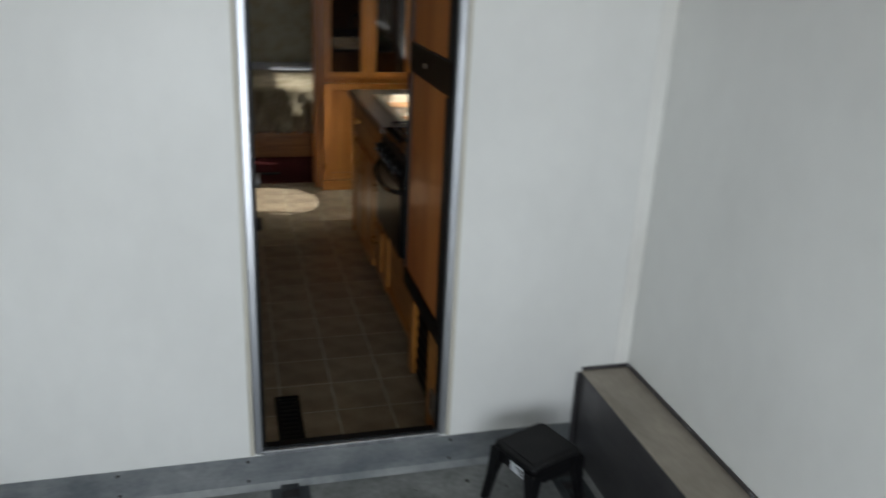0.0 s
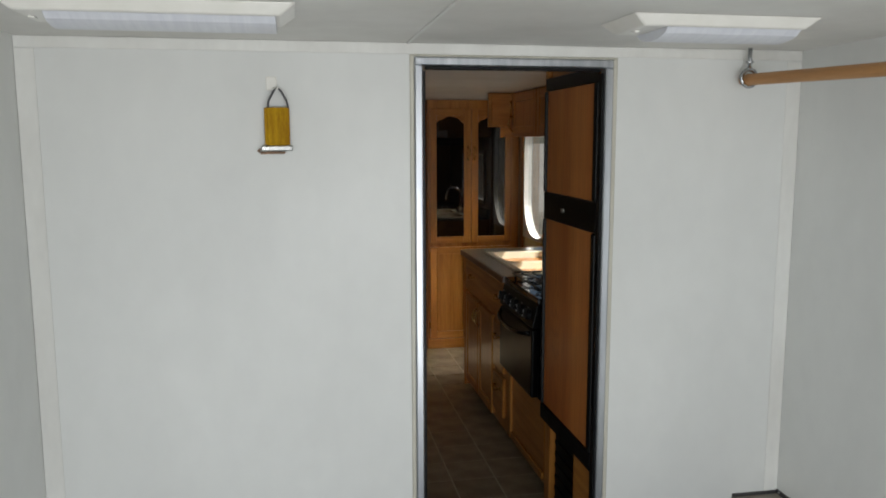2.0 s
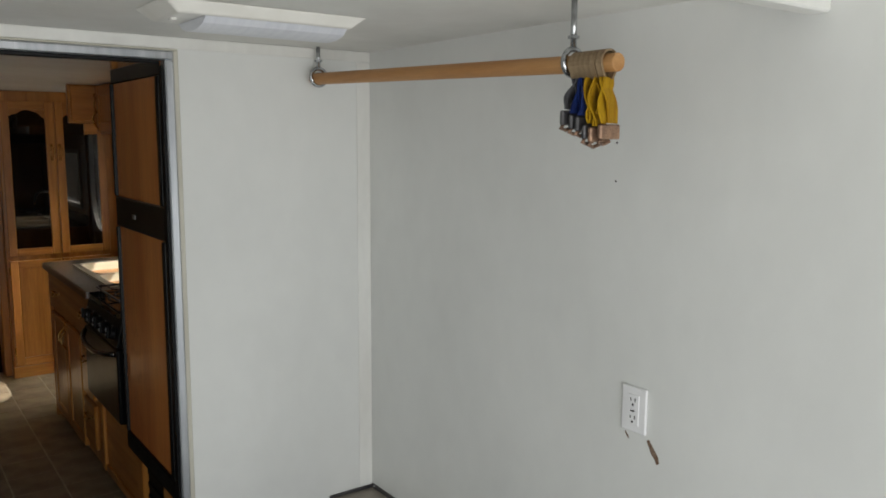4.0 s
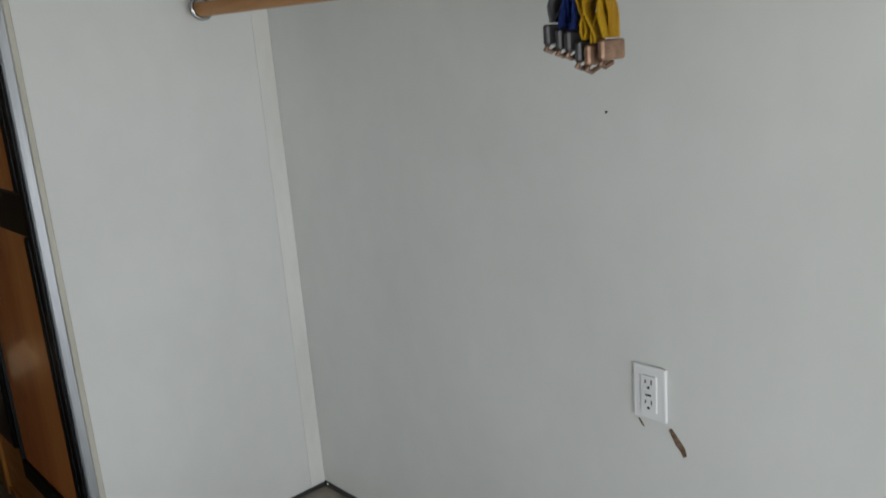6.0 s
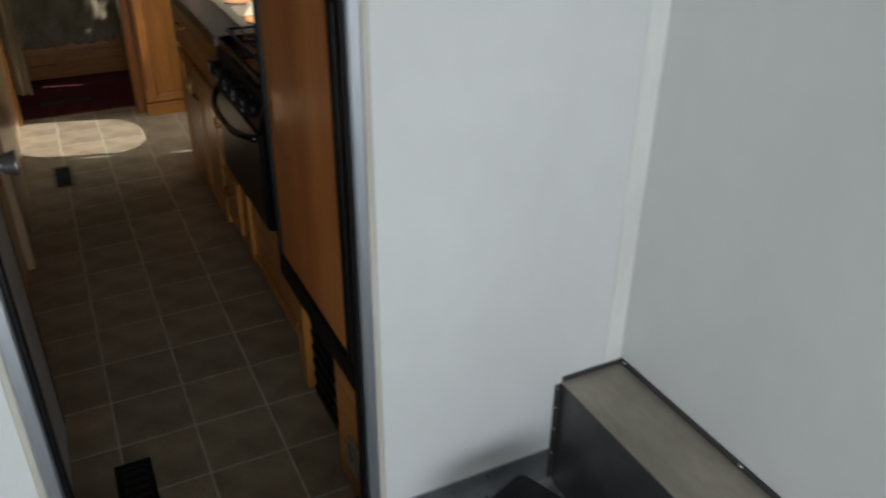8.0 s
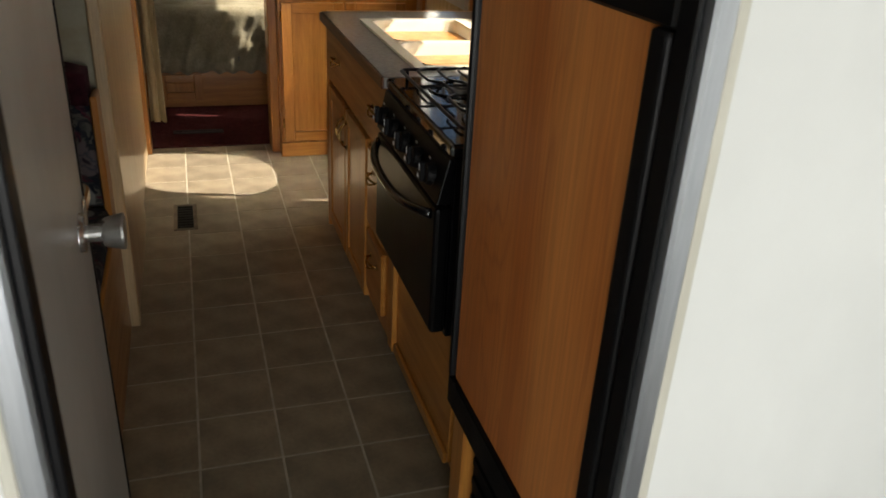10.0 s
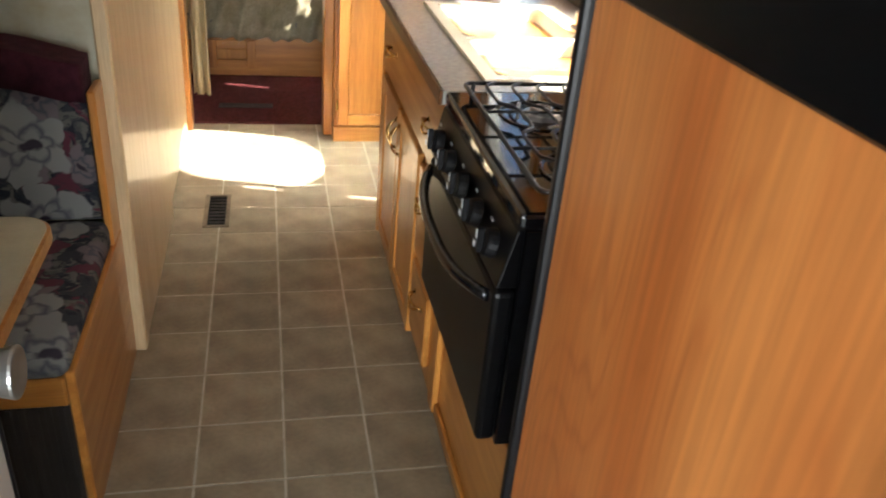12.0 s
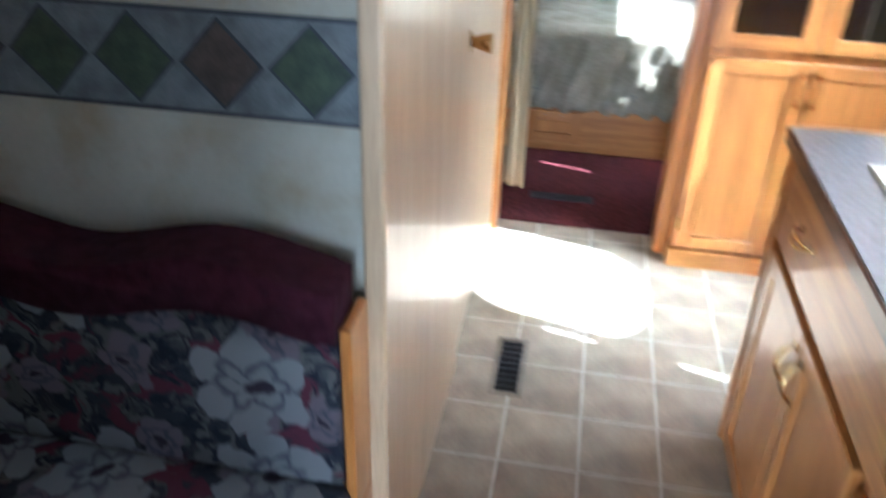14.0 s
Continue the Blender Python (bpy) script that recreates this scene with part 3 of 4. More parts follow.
for z in (-0.02, 0.06, 0.13, 0.19):
    part("screw", rod((BX0 - 0.01, -0.005, z), (BX0 - 0.01, -0.009, z), 0.005, 10, 0.003), ZINC, wb, "zinc screw head")
for y in (-0.02, -0.42, -0.75, -0.99):
    part("screw", rod((XR - 0.004, y, BZ + 0.01), (XR - 0.008, y, BZ + 0.01), 0.005, 10, 0.003), ZINC, wb, "zinc screw head")


def step_stool():
    st = thing("step_stool", (0.88, -0.255, ZG), "small black plastic step stool with a pale label", "stool")
    o = ORG[st]
    h, w = 0.226, 0.108
    top = prism([(o.x + x, o.y + y, o.z + h - 0.018) for x, y in rounded(-w, w, -w * 0.92, w * 0.92, 0.022, 4)], (0, 0, 0.018), 0.006, 2)
    part("top", top, BLACKP, st)
    part("tread", box(o.x - w * 0.8, o.x + w * 0.8, o.y - w * 0.72, o.y + w * 0.72, o.z + h + 0.0002, o.z + h + 0.002, 0.001), BLACKP, st)
    for sx in (-1, 1):
        for sy in (-1, 1):
            leg = bmesh.new()
            foot, head = Vector((o.x + sx * 0.116, o.y + sy * 0.108, o.z)), Vector((o.x + sx * 0.088, o.y + sy * 0.08, o.z + h - 0.019))
            for k, (c, s) in enumerate(((foot, 0.012), (foot.lerp(head, 0.5), 0.014), (head, 0.024))):
                ring = [leg.verts.new(c + Vector((a * s, b * s, 0))) for a, b in ((-1, -1), (1, -1), (1, 1), (-1, 1))]
                if k:
                    for i in range(4):
                        leg.faces.new((prev[i], prev[(i + 1) % 4], ring[(i + 1) % 4], ring[i]))
                else:
                    leg.faces.new(ring)
                prev = ring
            leg.faces.new(prev)
            bmesh.ops.bevel(leg, geom=leg.edges[:], offset=0.004, segments=2, profile=0.5, affect='EDGES')
            part("leg", leg, BLACKP, st)
    for sy in (-1, 1):
        part("apron", prism([(o.x - 0.092, o.y + sy * 0.092, o.z + h - 0.0185), (o.x + 0.092, o.y + sy * 0.092, o.z + h - 0.0185), (o.x + 0.082, o.y + sy * 0.094, o.z + h - 0.052),
              (o.x + 0.05, o.y + sy * 0.095, o.z + h - 0.066), (o.x - 0.05, o.y + sy * 0.095, o.z + h - 0.066), (o.x - 0.082, o.y + sy * 0.094, o.z + h - 0.052)], (0, -sy * 0.006, 0)), BLACKP, st)
        part("apron", prism([(o.x + sy * 0.098, o.y - 0.082, o.z + h - 0.0185), (o.x + sy * 0.098, o.y + 0.082, o.z + h - 0.0185), (o.x + sy * 0.1, o.y + 0.07, o.z + h - 0.06), (o.x + sy * 0.1, o.y - 0.07, o.z + h - 0.06)], (-sy * 0.006, 0, 0)), BLACKP, st)
    lab = part("label", box(o.x - 0.1035, o.x - 0.1012, o.y - 0.062, o.y + 0.01, o.z + h - 0.058, o.z + h - 0.026), LABELM, st, "pale printed label")
    for k in range(3):
        part("print_bar", box(o.x - 0.1043, o.x - 0.1037, o.y - 0.055, o.y - 0.03 + 0.006 * k, o.z + h - 0.052 + 0.008 * k, o.z + h - 0.048 + 0.008 * k), SLOT, lab)
    st.rotation_euler = (0, 0, radians(21))
    return st


step_stool()


def floor_track(x0, x1, y0, y1):
    tr = thing("floor_track", ((x0 + x1) / 2, (y0 + y1) / 2, ZG), "dark steel cargo tie-down track set on the floor", "cargo track", "floor tracks")
    m = (x0 + x1) / 2
    for a, b in ((x0, m - 0.03), (m + 0.03, x1)):
        part("rail", box(a, b, y0, y1, ZG + 0.0005, ZG + 0.008, 0.002), TRACK, tr)
    part("web", box(m - 0.0298, m + 0.0298, y0, y1, ZG + 0.0005, ZG + 0.003), SLOT, tr)
    y = y0 + 0.04
    while y < y1:
        part("rung", box(m - 0.0297, m + 0.0297, y, y + 0.028, ZG + 0.0031, ZG + 0.0078, 0.001), TRACK, tr)
        y += 0.07
    return tr


floor_track(0.04, 0.165, -2.6, -0.03)
floor_track(0.99, 1.1, -2.6, -0.05)
debris = bmesh.new()
for k in range(34):
    x, y = random.uniform(-0.4, 1.05), random.uniform(-0.5, -0.05)
    s = random.uniform(0.002, 0.007)
    t = bmesh.new()
    bmesh.ops.create_icosphere(t, subdivisions=1, radius=s, matrix=Matrix.Translation((x, y, ZG + s * 0.5)) @ Matrix.Diagonal((1, random.uniform(0.5, 1.5), 0.6, 1)))
    merge(debris, t)
solo("floor_debris", debris, SHADE_DIRT, "scattered crumbs of dirt on the garage floor", "dirt", "stuff")


def outlet(label):
    y0, y1, z0, z1 = -1.242, -1.17, 0.797, 0.907
    ob = thing("wall_outlet", (XR, -1.206, 0.797), label, "wall outlet")
    part("cover_plate", box(XR - 0.0075, XR - 0.0005, y0, y1, z0, z1, 0.003, 2), OUTLETW, ob)
    body = part("socket_body", box(XR - 0.0105, XR - 0.0077, y0 + 0.019, y1 - 0.019, z0 + 0.018, z1 - 0.018, 0.001), OUTLETW, ob)
    for zc in (z0 + 0.034, z1 - 0.034):
        for dy, hh in ((-0.0065, 0.0045), (0.0065, 0.0035)):
            part("slot", box(XR - 0.0112, XR - 0.0106, -1.206 + dy - 0.0012, -1.206 + dy + 0.0012, zc - hh + 0.004, zc + hh + 0.004), SLOT, body)
        part("ground_hole", rod((XR - 0.0112, -1.206, zc - 0.008), (XR - 0.0106, -1.206, zc - 0.008), 0.003, 10), SLOT, body)
    part("button", box(XR - 0.0118, XR - 0.0107, -1.212, -1.2, z0 + 0.051, z0 + 0.0545), SLOT, body)
    part("button", box(XR - 0.0118, XR - 0.0107, -1.212, -1.2, z0 + 0.0565, z0 + 0.06), OUTLETW, body)


outlet("white double wall outlet on the garage wall")
def scuff(pts):
    solo("wall_scuff", prism([(XR - 0.0012, y, z) for y, z in pts], (0.0009, 0, 0)), RUST, "brown torn scuff on the white wall below an outlet", "scuff mark")


scuff([(-1.243, 0.785), (-1.249, 0.79), (-1.262, 0.775), (-1.277, 0.757), (-1.281, 0.742), (-1.274, 0.736), (-1.268, 0.748), (-1.258, 0.757), (-1.25, 0.772)])
scuff([(-1.176, 0.79), (-1.18, 0.791), (-1.188, 0.78), (-1.19, 0.775), (-1.184, 0.779)])
for y, z in ((-1.12, 1.475), (-1.12, 1.385)):
    solo("nail_hole", rod((XR - 0.001, y, z), (XR - 0.0002, y, z), 0.0028, 8), SLOT, "small dark nail hole in the white wall", "nail hole")


def round_vent():
    v = thing("round_vent", (XR, -1.165, 0.18), "round white plastic vent cover on the garage wall", "vent cover")
    c = Vector((XR, -1.165, 0.255))
    ring = [(c.x - 0.012, c.y + 0.064 * math.cos(a), c.z + 0.064 * math.sin(a)) for a in [2 * math.pi * k / 40 for k in range(40)]]
    part("rim", tube(ring, 0.011, 10, True), LAMPW, v, smooth=True)
    part("face", rod((XR - 0.001, c.y, c.z), (XR - 0.012, c.y, c.z), 0.06, 36, 0.054), LAMPW, v)
    for k in range(4):
        z = c.z - 0.036 + 0.022 * k
        part("slat", box(XR - 0.018, XR - 0.0125, c.y - 0.036, c.y + 0.036, z, z + 0.009, 0.002), LAMPW, v)


round_vent()


# hanging rail with eye bolts and straps
def eye_bolt(x, y, zc):
    e = thing("eye_bolt", (x, y, ZC), "zinc eye bolt screwed into the ceiling", "eye bolt", "eye bolts of the rail")
    part("shank", rod((x, y, ZC - 0.001), (x, y, zc + 0.03), 0.0065, 12), ZINC, e, smooth=True)
    part("nut", rod((x, y, zc + 0.048), (x, y, zc + 0.054), 0.012, 6), ZINC, e)
    part("ring", tube([(x + 0.027 * math.cos(a), y, zc + 0.027 * math.sin(a)) for a in [2 * math.pi * k / 28 for k in range(28)]], 0.0065, 10, True), ZINC, e, smooth=True)


RX, RZ = 1.093, 1.635
eye_bolt(RX, -0.045, 1.676)
eye_bolt(RX, -1.185, 1.641)
rail = solo("hanging_rail", rod((RX, -0.012, 1.672), (RX, -1.31, 1.633), 0.0185, 24, None, 0.002), DOWEL, "round pine dowel rail hung from two eye bolts", "rail", smooth=False)


def strap_on_rail(y, web, length, lean, fit_mat):
    s = thing("cargo_strap", (RX, y, RZ - length), {YELLOW: "yellow webbing cargo strap looped over the rail", BLUEW: "blue webbing cargo strap looped over the rail", GREYW: "grey webbing cargo strap looped over the rail"}[web], "cargo strap", "straps on the rail")
    loop = [(RX + 0.024 * math.cos(a), y, RZ + 0.024 * math.sin(a)) for a in [radians(-30 + 240 * k / 12) for k in range(13)]]
    loop = [(RX + 0.010, y, RZ - 0.032)] + loop + [(RX - 0.012, y, RZ - 0.032)]
    part("loop", tube(loop, 0, flat=(0.016, 0.004, (0, 1, 0))), TANW, s, "tan webbing loop")
    z1 = RZ - length
    for dx in (-0.006, 0.006):
        wav = [(RX + dx * (1 + 1.5 * math.sin(k * 0.6 + y * 90)) - lean * (k / 8) ** 1.4, y + 0.003 * math.sin(k * 0.9 + dx * 300), RZ - 0.03 + (z1 - RZ + 0.03) * k / 8) for k in range(9)]
        part("webbing", tube(wav, 0, flat=(0.052, 0.003, (0.94, 0.34, 0))), web, s)
    xe = RX - lean
    part("end_fitting", box(xe - 0.03, xe + 0.028, y - 0.006, y + 0.006, z1 - 0.032, z1 - 0.002, 0.003), fit_mat, s, "metal end fitting")
    part("hook", tube([(xe - 0.022, y, z1 - 0.03), (xe - 0.028, y + 0.002, z1 - 0.038), (xe - 0.012, y + 0.004, z1 - 0.042), (xe + 0.004, y + 0.002, z1 - 0.036)], 0.004, 8), FITTING, s, smooth=True)


for i, (y, web, length, lean) in enumerate(((-1.205, GREYW, 0.092, 0.02), (-1.219, BLUEW, 0.1, 0.01), (-1.233, BLUEW, 0.104, 0.006), (-1.247, YELLOW, 0.12, 0.0), (-1.261, YELLOW, 0.126, -0.004), (-1.28, YELLOW, 0.12, -0.012))):
    strap_on_rail(y, web, length, lean, FITTING if i > 3 else STEEL)


def wall_strap():
    s = thing("wall_strap", (-0.42, -0.004, 1.44), "folded yellow strap hung on a clear wall hook", "cargo strap")
    part("webbing", box(-0.455, -0.385, -0.022, -0.012, 1.462, 1.575, 0.004, 2), YELLOW, s)
    part("webbing_fold", box(-0.459, -0.449, -0.026, -0.004, 1.464, 1.573, 0.003, 2), YELLOW, s)
    part("webbing_back", box(-0.45, -0.388, -0.0118, -0.003, 1.466, 1.57, 0.003), YELLOW, s)
    pts = [(-0.448, -0.014, 1.57), (-0.445, -0.014, 1.595), (-0.43, -0.014, 1.622), (-0.419, -0.014, 1.632), (-0.408, -0.014, 1.622), (-0.393, -0.014, 1.595), (-0.388, -0.014, 1.57)]
    part("cord", tube(pts, 0, flat=(0.014, 0.006, (0, 1, 0))), GREYW, s, "grey webbing loop")
    part("end_bar", box(-0.47, -0.378, -0.026, -0.004, 1.446, 1.4615, 0.003), SATIN, s, "bright metal end bar")
    part("hook_tip", tube([(-0.472, -0.018, 1.452), (-0.48, -0.018, 1.446), (-0.472, -0.018, 1.44), (-0.44, -0.018, 1.441), (-0.4, -0.018, 1.441)], 0.004, 8), FITTING, s)
    h = thing("wall_hook", (-0.425, 0, 1.62), "small clear plastic adhesive hook on the wall", "hook")
    part("base", box(-0.452, -0.42, -0.005, -0.0005, 1.625, 1.665, 0.003), LAMPW, h)
    part("tip", tube([(-0.432, -0.005, 1.632), (-0.428, -0.016, 1.626), (-0.42, -0.02, 1.626), (-0.416, -0.02, 1.634)], 0.003, 8), LAMPW, h)


wall_strap()


def ceiling_lamp(x0, x1, y0, y1):
    lamp = thing("ceiling_light", ((x0 + x1) / 2, (y0 + y1) / 2, ZC), "white twin-tube ceiling light with a milky lens, off", "ceiling light", "garage ceiling lights")
    d = 0.03

    def tray(ax0, ax1, top_in, depth):
        b = bmesh.new()
        a = [b.verts.new(p) for p in ((ax0, y0, ZC - 0.0005), (ax1, y0, ZC - 0.0005), (ax1, y1, ZC - 0.0005), (ax0, y1, ZC - 0.0005))]
        c = [b.verts.new(p) for p in ((ax0 + top_in, y0 + 0.02, ZC - depth), (ax1 - top_in, y0 + 0.02, ZC - depth), (ax1 - top_in, y1 - 0.02, ZC - depth), (ax0 + top_in, y1 - 0.02, ZC - depth))]
        b.faces.new(a), b.faces.new(c)
        for i in range(4):
            b.faces.new((a[i], a[(i + 1) % 4], c[(i + 1) % 4], c[i]))
        bmesh.ops.bevel(b, geom=b.edges[:], offset=0.005, segments=2, profile=0.5, affect='EDGES')
        return b
    part("housing", tray(x0, x1, 0.035, 0.028), LAMPW, lamp)
    b = bmesh.new()
    lx0, lx1 = x0 + 0.095, x1 - 0.045
    n = 10
    rows = []
    for k in range(n + 1):
        u = k / n
        y = y0 + 0.022 + (y1 - y0 - 0.044) * u
        z = ZC - 0.0285 - 0.024 * math.sin(math.pi * u) ** 0.5
        rows.append((b.verts.new((lx0, y, z)), b.verts.new((lx1, y, z))))
    for k in range(n):
        b.faces.new((rows[k][0], rows[k][1], rows[k + 1][1], rows[k + 1][0]))
    b.faces.new([r[0] for r in rows])
    b.faces.new([r[1] for r in rows][::-1])
    b.faces.new((rows[0][0], rows[-1][0], rows[-1][1], rows[0][1]))
    part("lens", b, LENS, lamp, "milky ribbed lens")
    part("switch", box(x0 + 0.045, x0 + 0.058, (y0 + y1) / 2 - 0.012, (y0 + y1) / 2 + 0.012, ZC - 0.033, ZC - 0.0285, 0.001), LAMPW, lamp)


ceiling_lamp(0.41, 0.90, -0.68, -0.46)
ceiling_lamp(-0.97, -0.36, -0.68, -0.46)

# ---- kitchen ----
LIFT, ZC = 0.0, 1.897
def pull(parent, y, z, x, upright=False, axis="y", mat=None):
    """A bow-shaped pull on a front that faces -x (axis y) or -y (axis x)."""
    def arm(bow):
        pts = []
        for k in range(13):
            u = -1 + 2 * k / 12
            out = 0.024 * (1 - abs(u) ** 2.4)
            side = 0.046 * u
            wob = bow * (1 - u * u) ** 1.5 + 0.003 * math.sin(u * math.pi)
            a, c = (wob, side) if upright else (side, wob)
            pts.append((x - out - 0.002, y + a, z + c) if axis == "y" else (y + a, x - out - 0.002, z + c))
        return pts
    pts = arm(0.012)
    bars = tube(pts, 0.0034, 8)
    tube(arm(-0.012), 0.0034, 8, bm=bars)
    hd = part("handle", bars, mat or BRASS, parent, "bright brass pull with two bowed arms", smooth=True)
    for e in (pts[0], pts[-1]):
        c = Vector(e)
        tip = Vector((c.x + 0.004, c.y, c.z)) if axis == "y" else Vector((c.x, c.y + 0.004, c.z))
        part("foot", rod(c, tip, 0.009, 12, 0.011), mat or BRASS, hd)


def panel_front(name, parent, x, y0, y1, z0, z1, raised=True, axis="y", glass_in=False, arch=0.0):
    """A framed oak front 20 mm thick, its outer face at x, facing -x (axis y) or -y (axis x)."""
    def bx(a0, a1, b0, b1, d0, d1, bev=0.003):
        return box(x + d0, x + d1, a0, a1, b0, b1, bev) if axis == "y" else box(a0, a1, x + d0, x + d1, b0, b1, bev)
    if not raised:
        return part(name, bx(y0, y1, z0, z1, 0, 0.02, 0.006), OAKY if axis == "y" else OAKX, parent)
    w = 0.05
    d = part(name, bx(y0, y0 + w, z0, z1, 0, 0.02), OAKZ, parent)
    part("stile", bx(y1 - w, y1, z0, z1, 0, 0.02), OAKZ, d)
    for a, b in ((z0, z0 + w), (z1 - w, z1)):
        part("rail", bx(y0 + w + 0.0003, y1 - w - 0.0003, a, b, 0.0005, 0.0195), OAKY if axis == "y" else OAKX, d)
    if glass_in:
        part("glass", bx(y0 + w + 0.0005, y1 - w - 0.0005, z0 + w + 0.0005, z1 - w - 0.0005, 0.008, 0.012, 0), DARKGLASS, d, "dark glossy glass")
        if arch:
            am, hw = (y0 + y1) / 2, (y1 - y0) / 2 - w - 0.001
            prof = [(am - hw, z1 - w - 0.0004), (am + hw, z1 - w - 0.0004)]
            for k in range(15):
                u = 1 - 2 * k / 14
                prof.append((am + hw * u, z1 - w - 0.006 - arch * abs(u) ** 1.6 * (1 + 0.2 * math.sin(u * 9))))
            pts = [(x + 0.002, a, b) if axis == "y" else (a, x + 0.002, b) for a, b in prof]
            part("arch_rail", prism(pts, (0.0055, 0, 0) if axis == "y" else (0, 0.0055, 0)), OAKX, d)
    else:
        part("panel", bx(y0 + w + 0.0005, y1 - w - 0.0005, z0 + w + 0.0005, z1 - w - 0.0005, 0.006, 0.016, 0.004), OAKZ, d)
    return d


# refrigerator
LOW_TOP, FRZ = 1.287, 1.395
fr = thing("refrigerator", (1.0, 0.42, 0), "refrigerator with wood-look door panels and black trim", "refrigerator")
FX, F0, F1, FP = 0.615, 0.046, 0.612, 0.081  # FP: where the near trim ends
part("body", box(FX + 0.012, XR - 0.01, F0 + 0.004, F1 - 0.004, 0.45, 1.84, 0.004), BLACKP, fr)
for nm, z0, z1 in (("lower_door", 0.515, LOW_TOP), ("freezer_door", FRZ, 1.79)):
    d = part(nm, box(FX + 0.003, FX + 0.0118, FP, F1 - 0.018, z0, z1, 0.001), FRIDGEW, fr, "wood-look door panel")
    part("door_trim", box(FX - 0.008, FX + 0.0116, F1 - 0.0178, F1, z0, z1, 0.006, 2), RUBBER, d)
    part("door_trim", box(FX - 0.008, FX + 0.0116, F0, FP - 0.0002, z0, z1, 0.006, 2), RUBBER, d)
part("handle_band", box(FX - 0.004, FX + 0.0117, F0, F1, LOW_TOP + 0.0005, FRZ - 0.0005, 0.004), BLACKS, fr, "black grip band between the doors")
part("latch", box(FX - 0.009, FX - 0.0042, 0.36, 0.39, 1.33, 1.346, 0.002), SATIN, fr)
part("top_band", box(FX - 0.002, FX + 0.0117, F0, F1, 1.791, 1.84, 0.003), BLACKS, fr)
part("bottom_band", box(FX - 0.006, FX + 0.0117, F0, F1, 0.45, 0.5145, 0.003), BLACKP, fr)
base = thing("fridge_base", (1.0, 0.42, 0), "low wooden base with a dark grille under the refrigerator", "cabinet base")
part("panel", box(0.64, 0.66, 0.05, 0.285, 0.0, 0.44, 0.003), OAKY, base)
gr = part("grille", box(0.68, 0.695, 0.286, 0.6115, 0.0, 0.448, 0.002), BLACKP, base, "black air grille")
for k in range(8):
    part("slat", box(0.673, 0.6798, 0.295, 0.60, 0.03 + 0.05 * k, 0.05 + 0.05 * k, 0.002), BLACKP, gr)
part("outlet_cover", box(0.628, 0.6398, 0.12, 0.19, 0.10, 0.20, 0.003), SATIN, base, "small metal outlet cover")
solo("fridge_side_panel", box(0.622, XR - 0.006, 0.6135, 0.645, 0.449, ZC - 0.002, 0.003), OAKZ, "oak side panel between refrigerator and range", "panel", "structure")
solo("fridge_stile", box(0.6145, 0.64, 0.0375, 0.0455, 0.0, ZC - 0.002, 0.002), OAKZ, "narrow oak stile between door frame and refrigerator", "panel", "structure")
# solid block, its black standing for the dark of the gap by the range
solo("range_gap_shade", box(0.72, XR - 0.012, 0.7155, 0.8625, 0.05, 0.86, 0.002), BLACKP, "solid black block for the shade in the gap beside the gas range", "panel", "structure")
solo("range_filler", box(0.665, XR - 0.01, 0.6455, 0.715, 0.0, 0.862, 0.003), OAKZ, "oak filler cabinet between refrigerator and range", "panel", "structure")
solo("fridge_header", box(0.64, XR, 0.0575, 0.613, 1.842, ZC - 0.002, 0.003), OAKY, "oak filler above the refrigerator", "panel", "structure")

# stove
sv = thing("gas_range", (0.98, 1.14, 0.42), "black gas range with grates, knobs and an oven door", "stove")
S0, S1 = 0.868, 1.446
part("body", box(0.685, 1.28, S0, S1, 0.43, 0.87, 0.003), BLACKG, sv)
part("cooktop", box(0.672, 1.29, S0 - 0.004, S1 + 0.004, 0.8705, 0.90, 0.008, 2), BLACKG, sv, "glossy black cooktop")
od = part("oven_door", box(0.648, 0.6845, S0 + 0.004, S1 - 0.004, 0.44, 0.755, 0.01, 2), BLACKS, sv, "satin black oven door")
hp = [(0.646 - 0.042 * (1 - abs(-1 + 2 * k / 16) ** 3), S0 + 0.03 + (S1 - S0 - 0.06) * k / 16, 0.735 - 0.02 * (1 - (-1 + 2 * k / 16) ** 2)) for k in range(17)]
part("oven_handle", tube(hp, 0.011, 10), BLACKG, od, smooth=True)
pb = bmesh.new()
merge(pb, prism([(0.648, S0, 0.765), (0.672, S0, 0.8695), (0.684, S0, 0.8695), (0.684, S0, 0.765)], (0, S1 - S0, 0), 0.003))
panel = part("knob_panel", pb, BLACKS, sv)
for y in (0.93, 1.04, 1.15, 1.26, 1.37):
    a, c = Vector((0.656, y, 0.815)), Vector((-0.975, 0, 0.22))
    k_cap = part("knob", rod(a, a + c * 0.02, 0.027, 20, 0.023, 0.003), BLACKP, panel)
    part("grip", box(a.x - 0.031, a.x - 0.019, y - 0.005, y + 0.004, 0.80, 0.845, 0.002), BLACKP, k_cap)
    part("mark", box(a.x - 0.0322, a.x - 0.0312, y - 0.0015, y + 0.0015, 0.826, 0.842), LABELM, k_cap)
    for k in range(3):
        part("print_bar", box(a.x - 0.0322, a.x - 0.0314, y + 0.006 + 0.004 * k, y + 0.0085 + 0.004 * k, 0.806, 0.816), LABELM, k_cap)
    part("print_bar", box(0.6585, 0.6605, y + 0.034, y + 0.046, 0.837, 0.841), LABELM, panel)


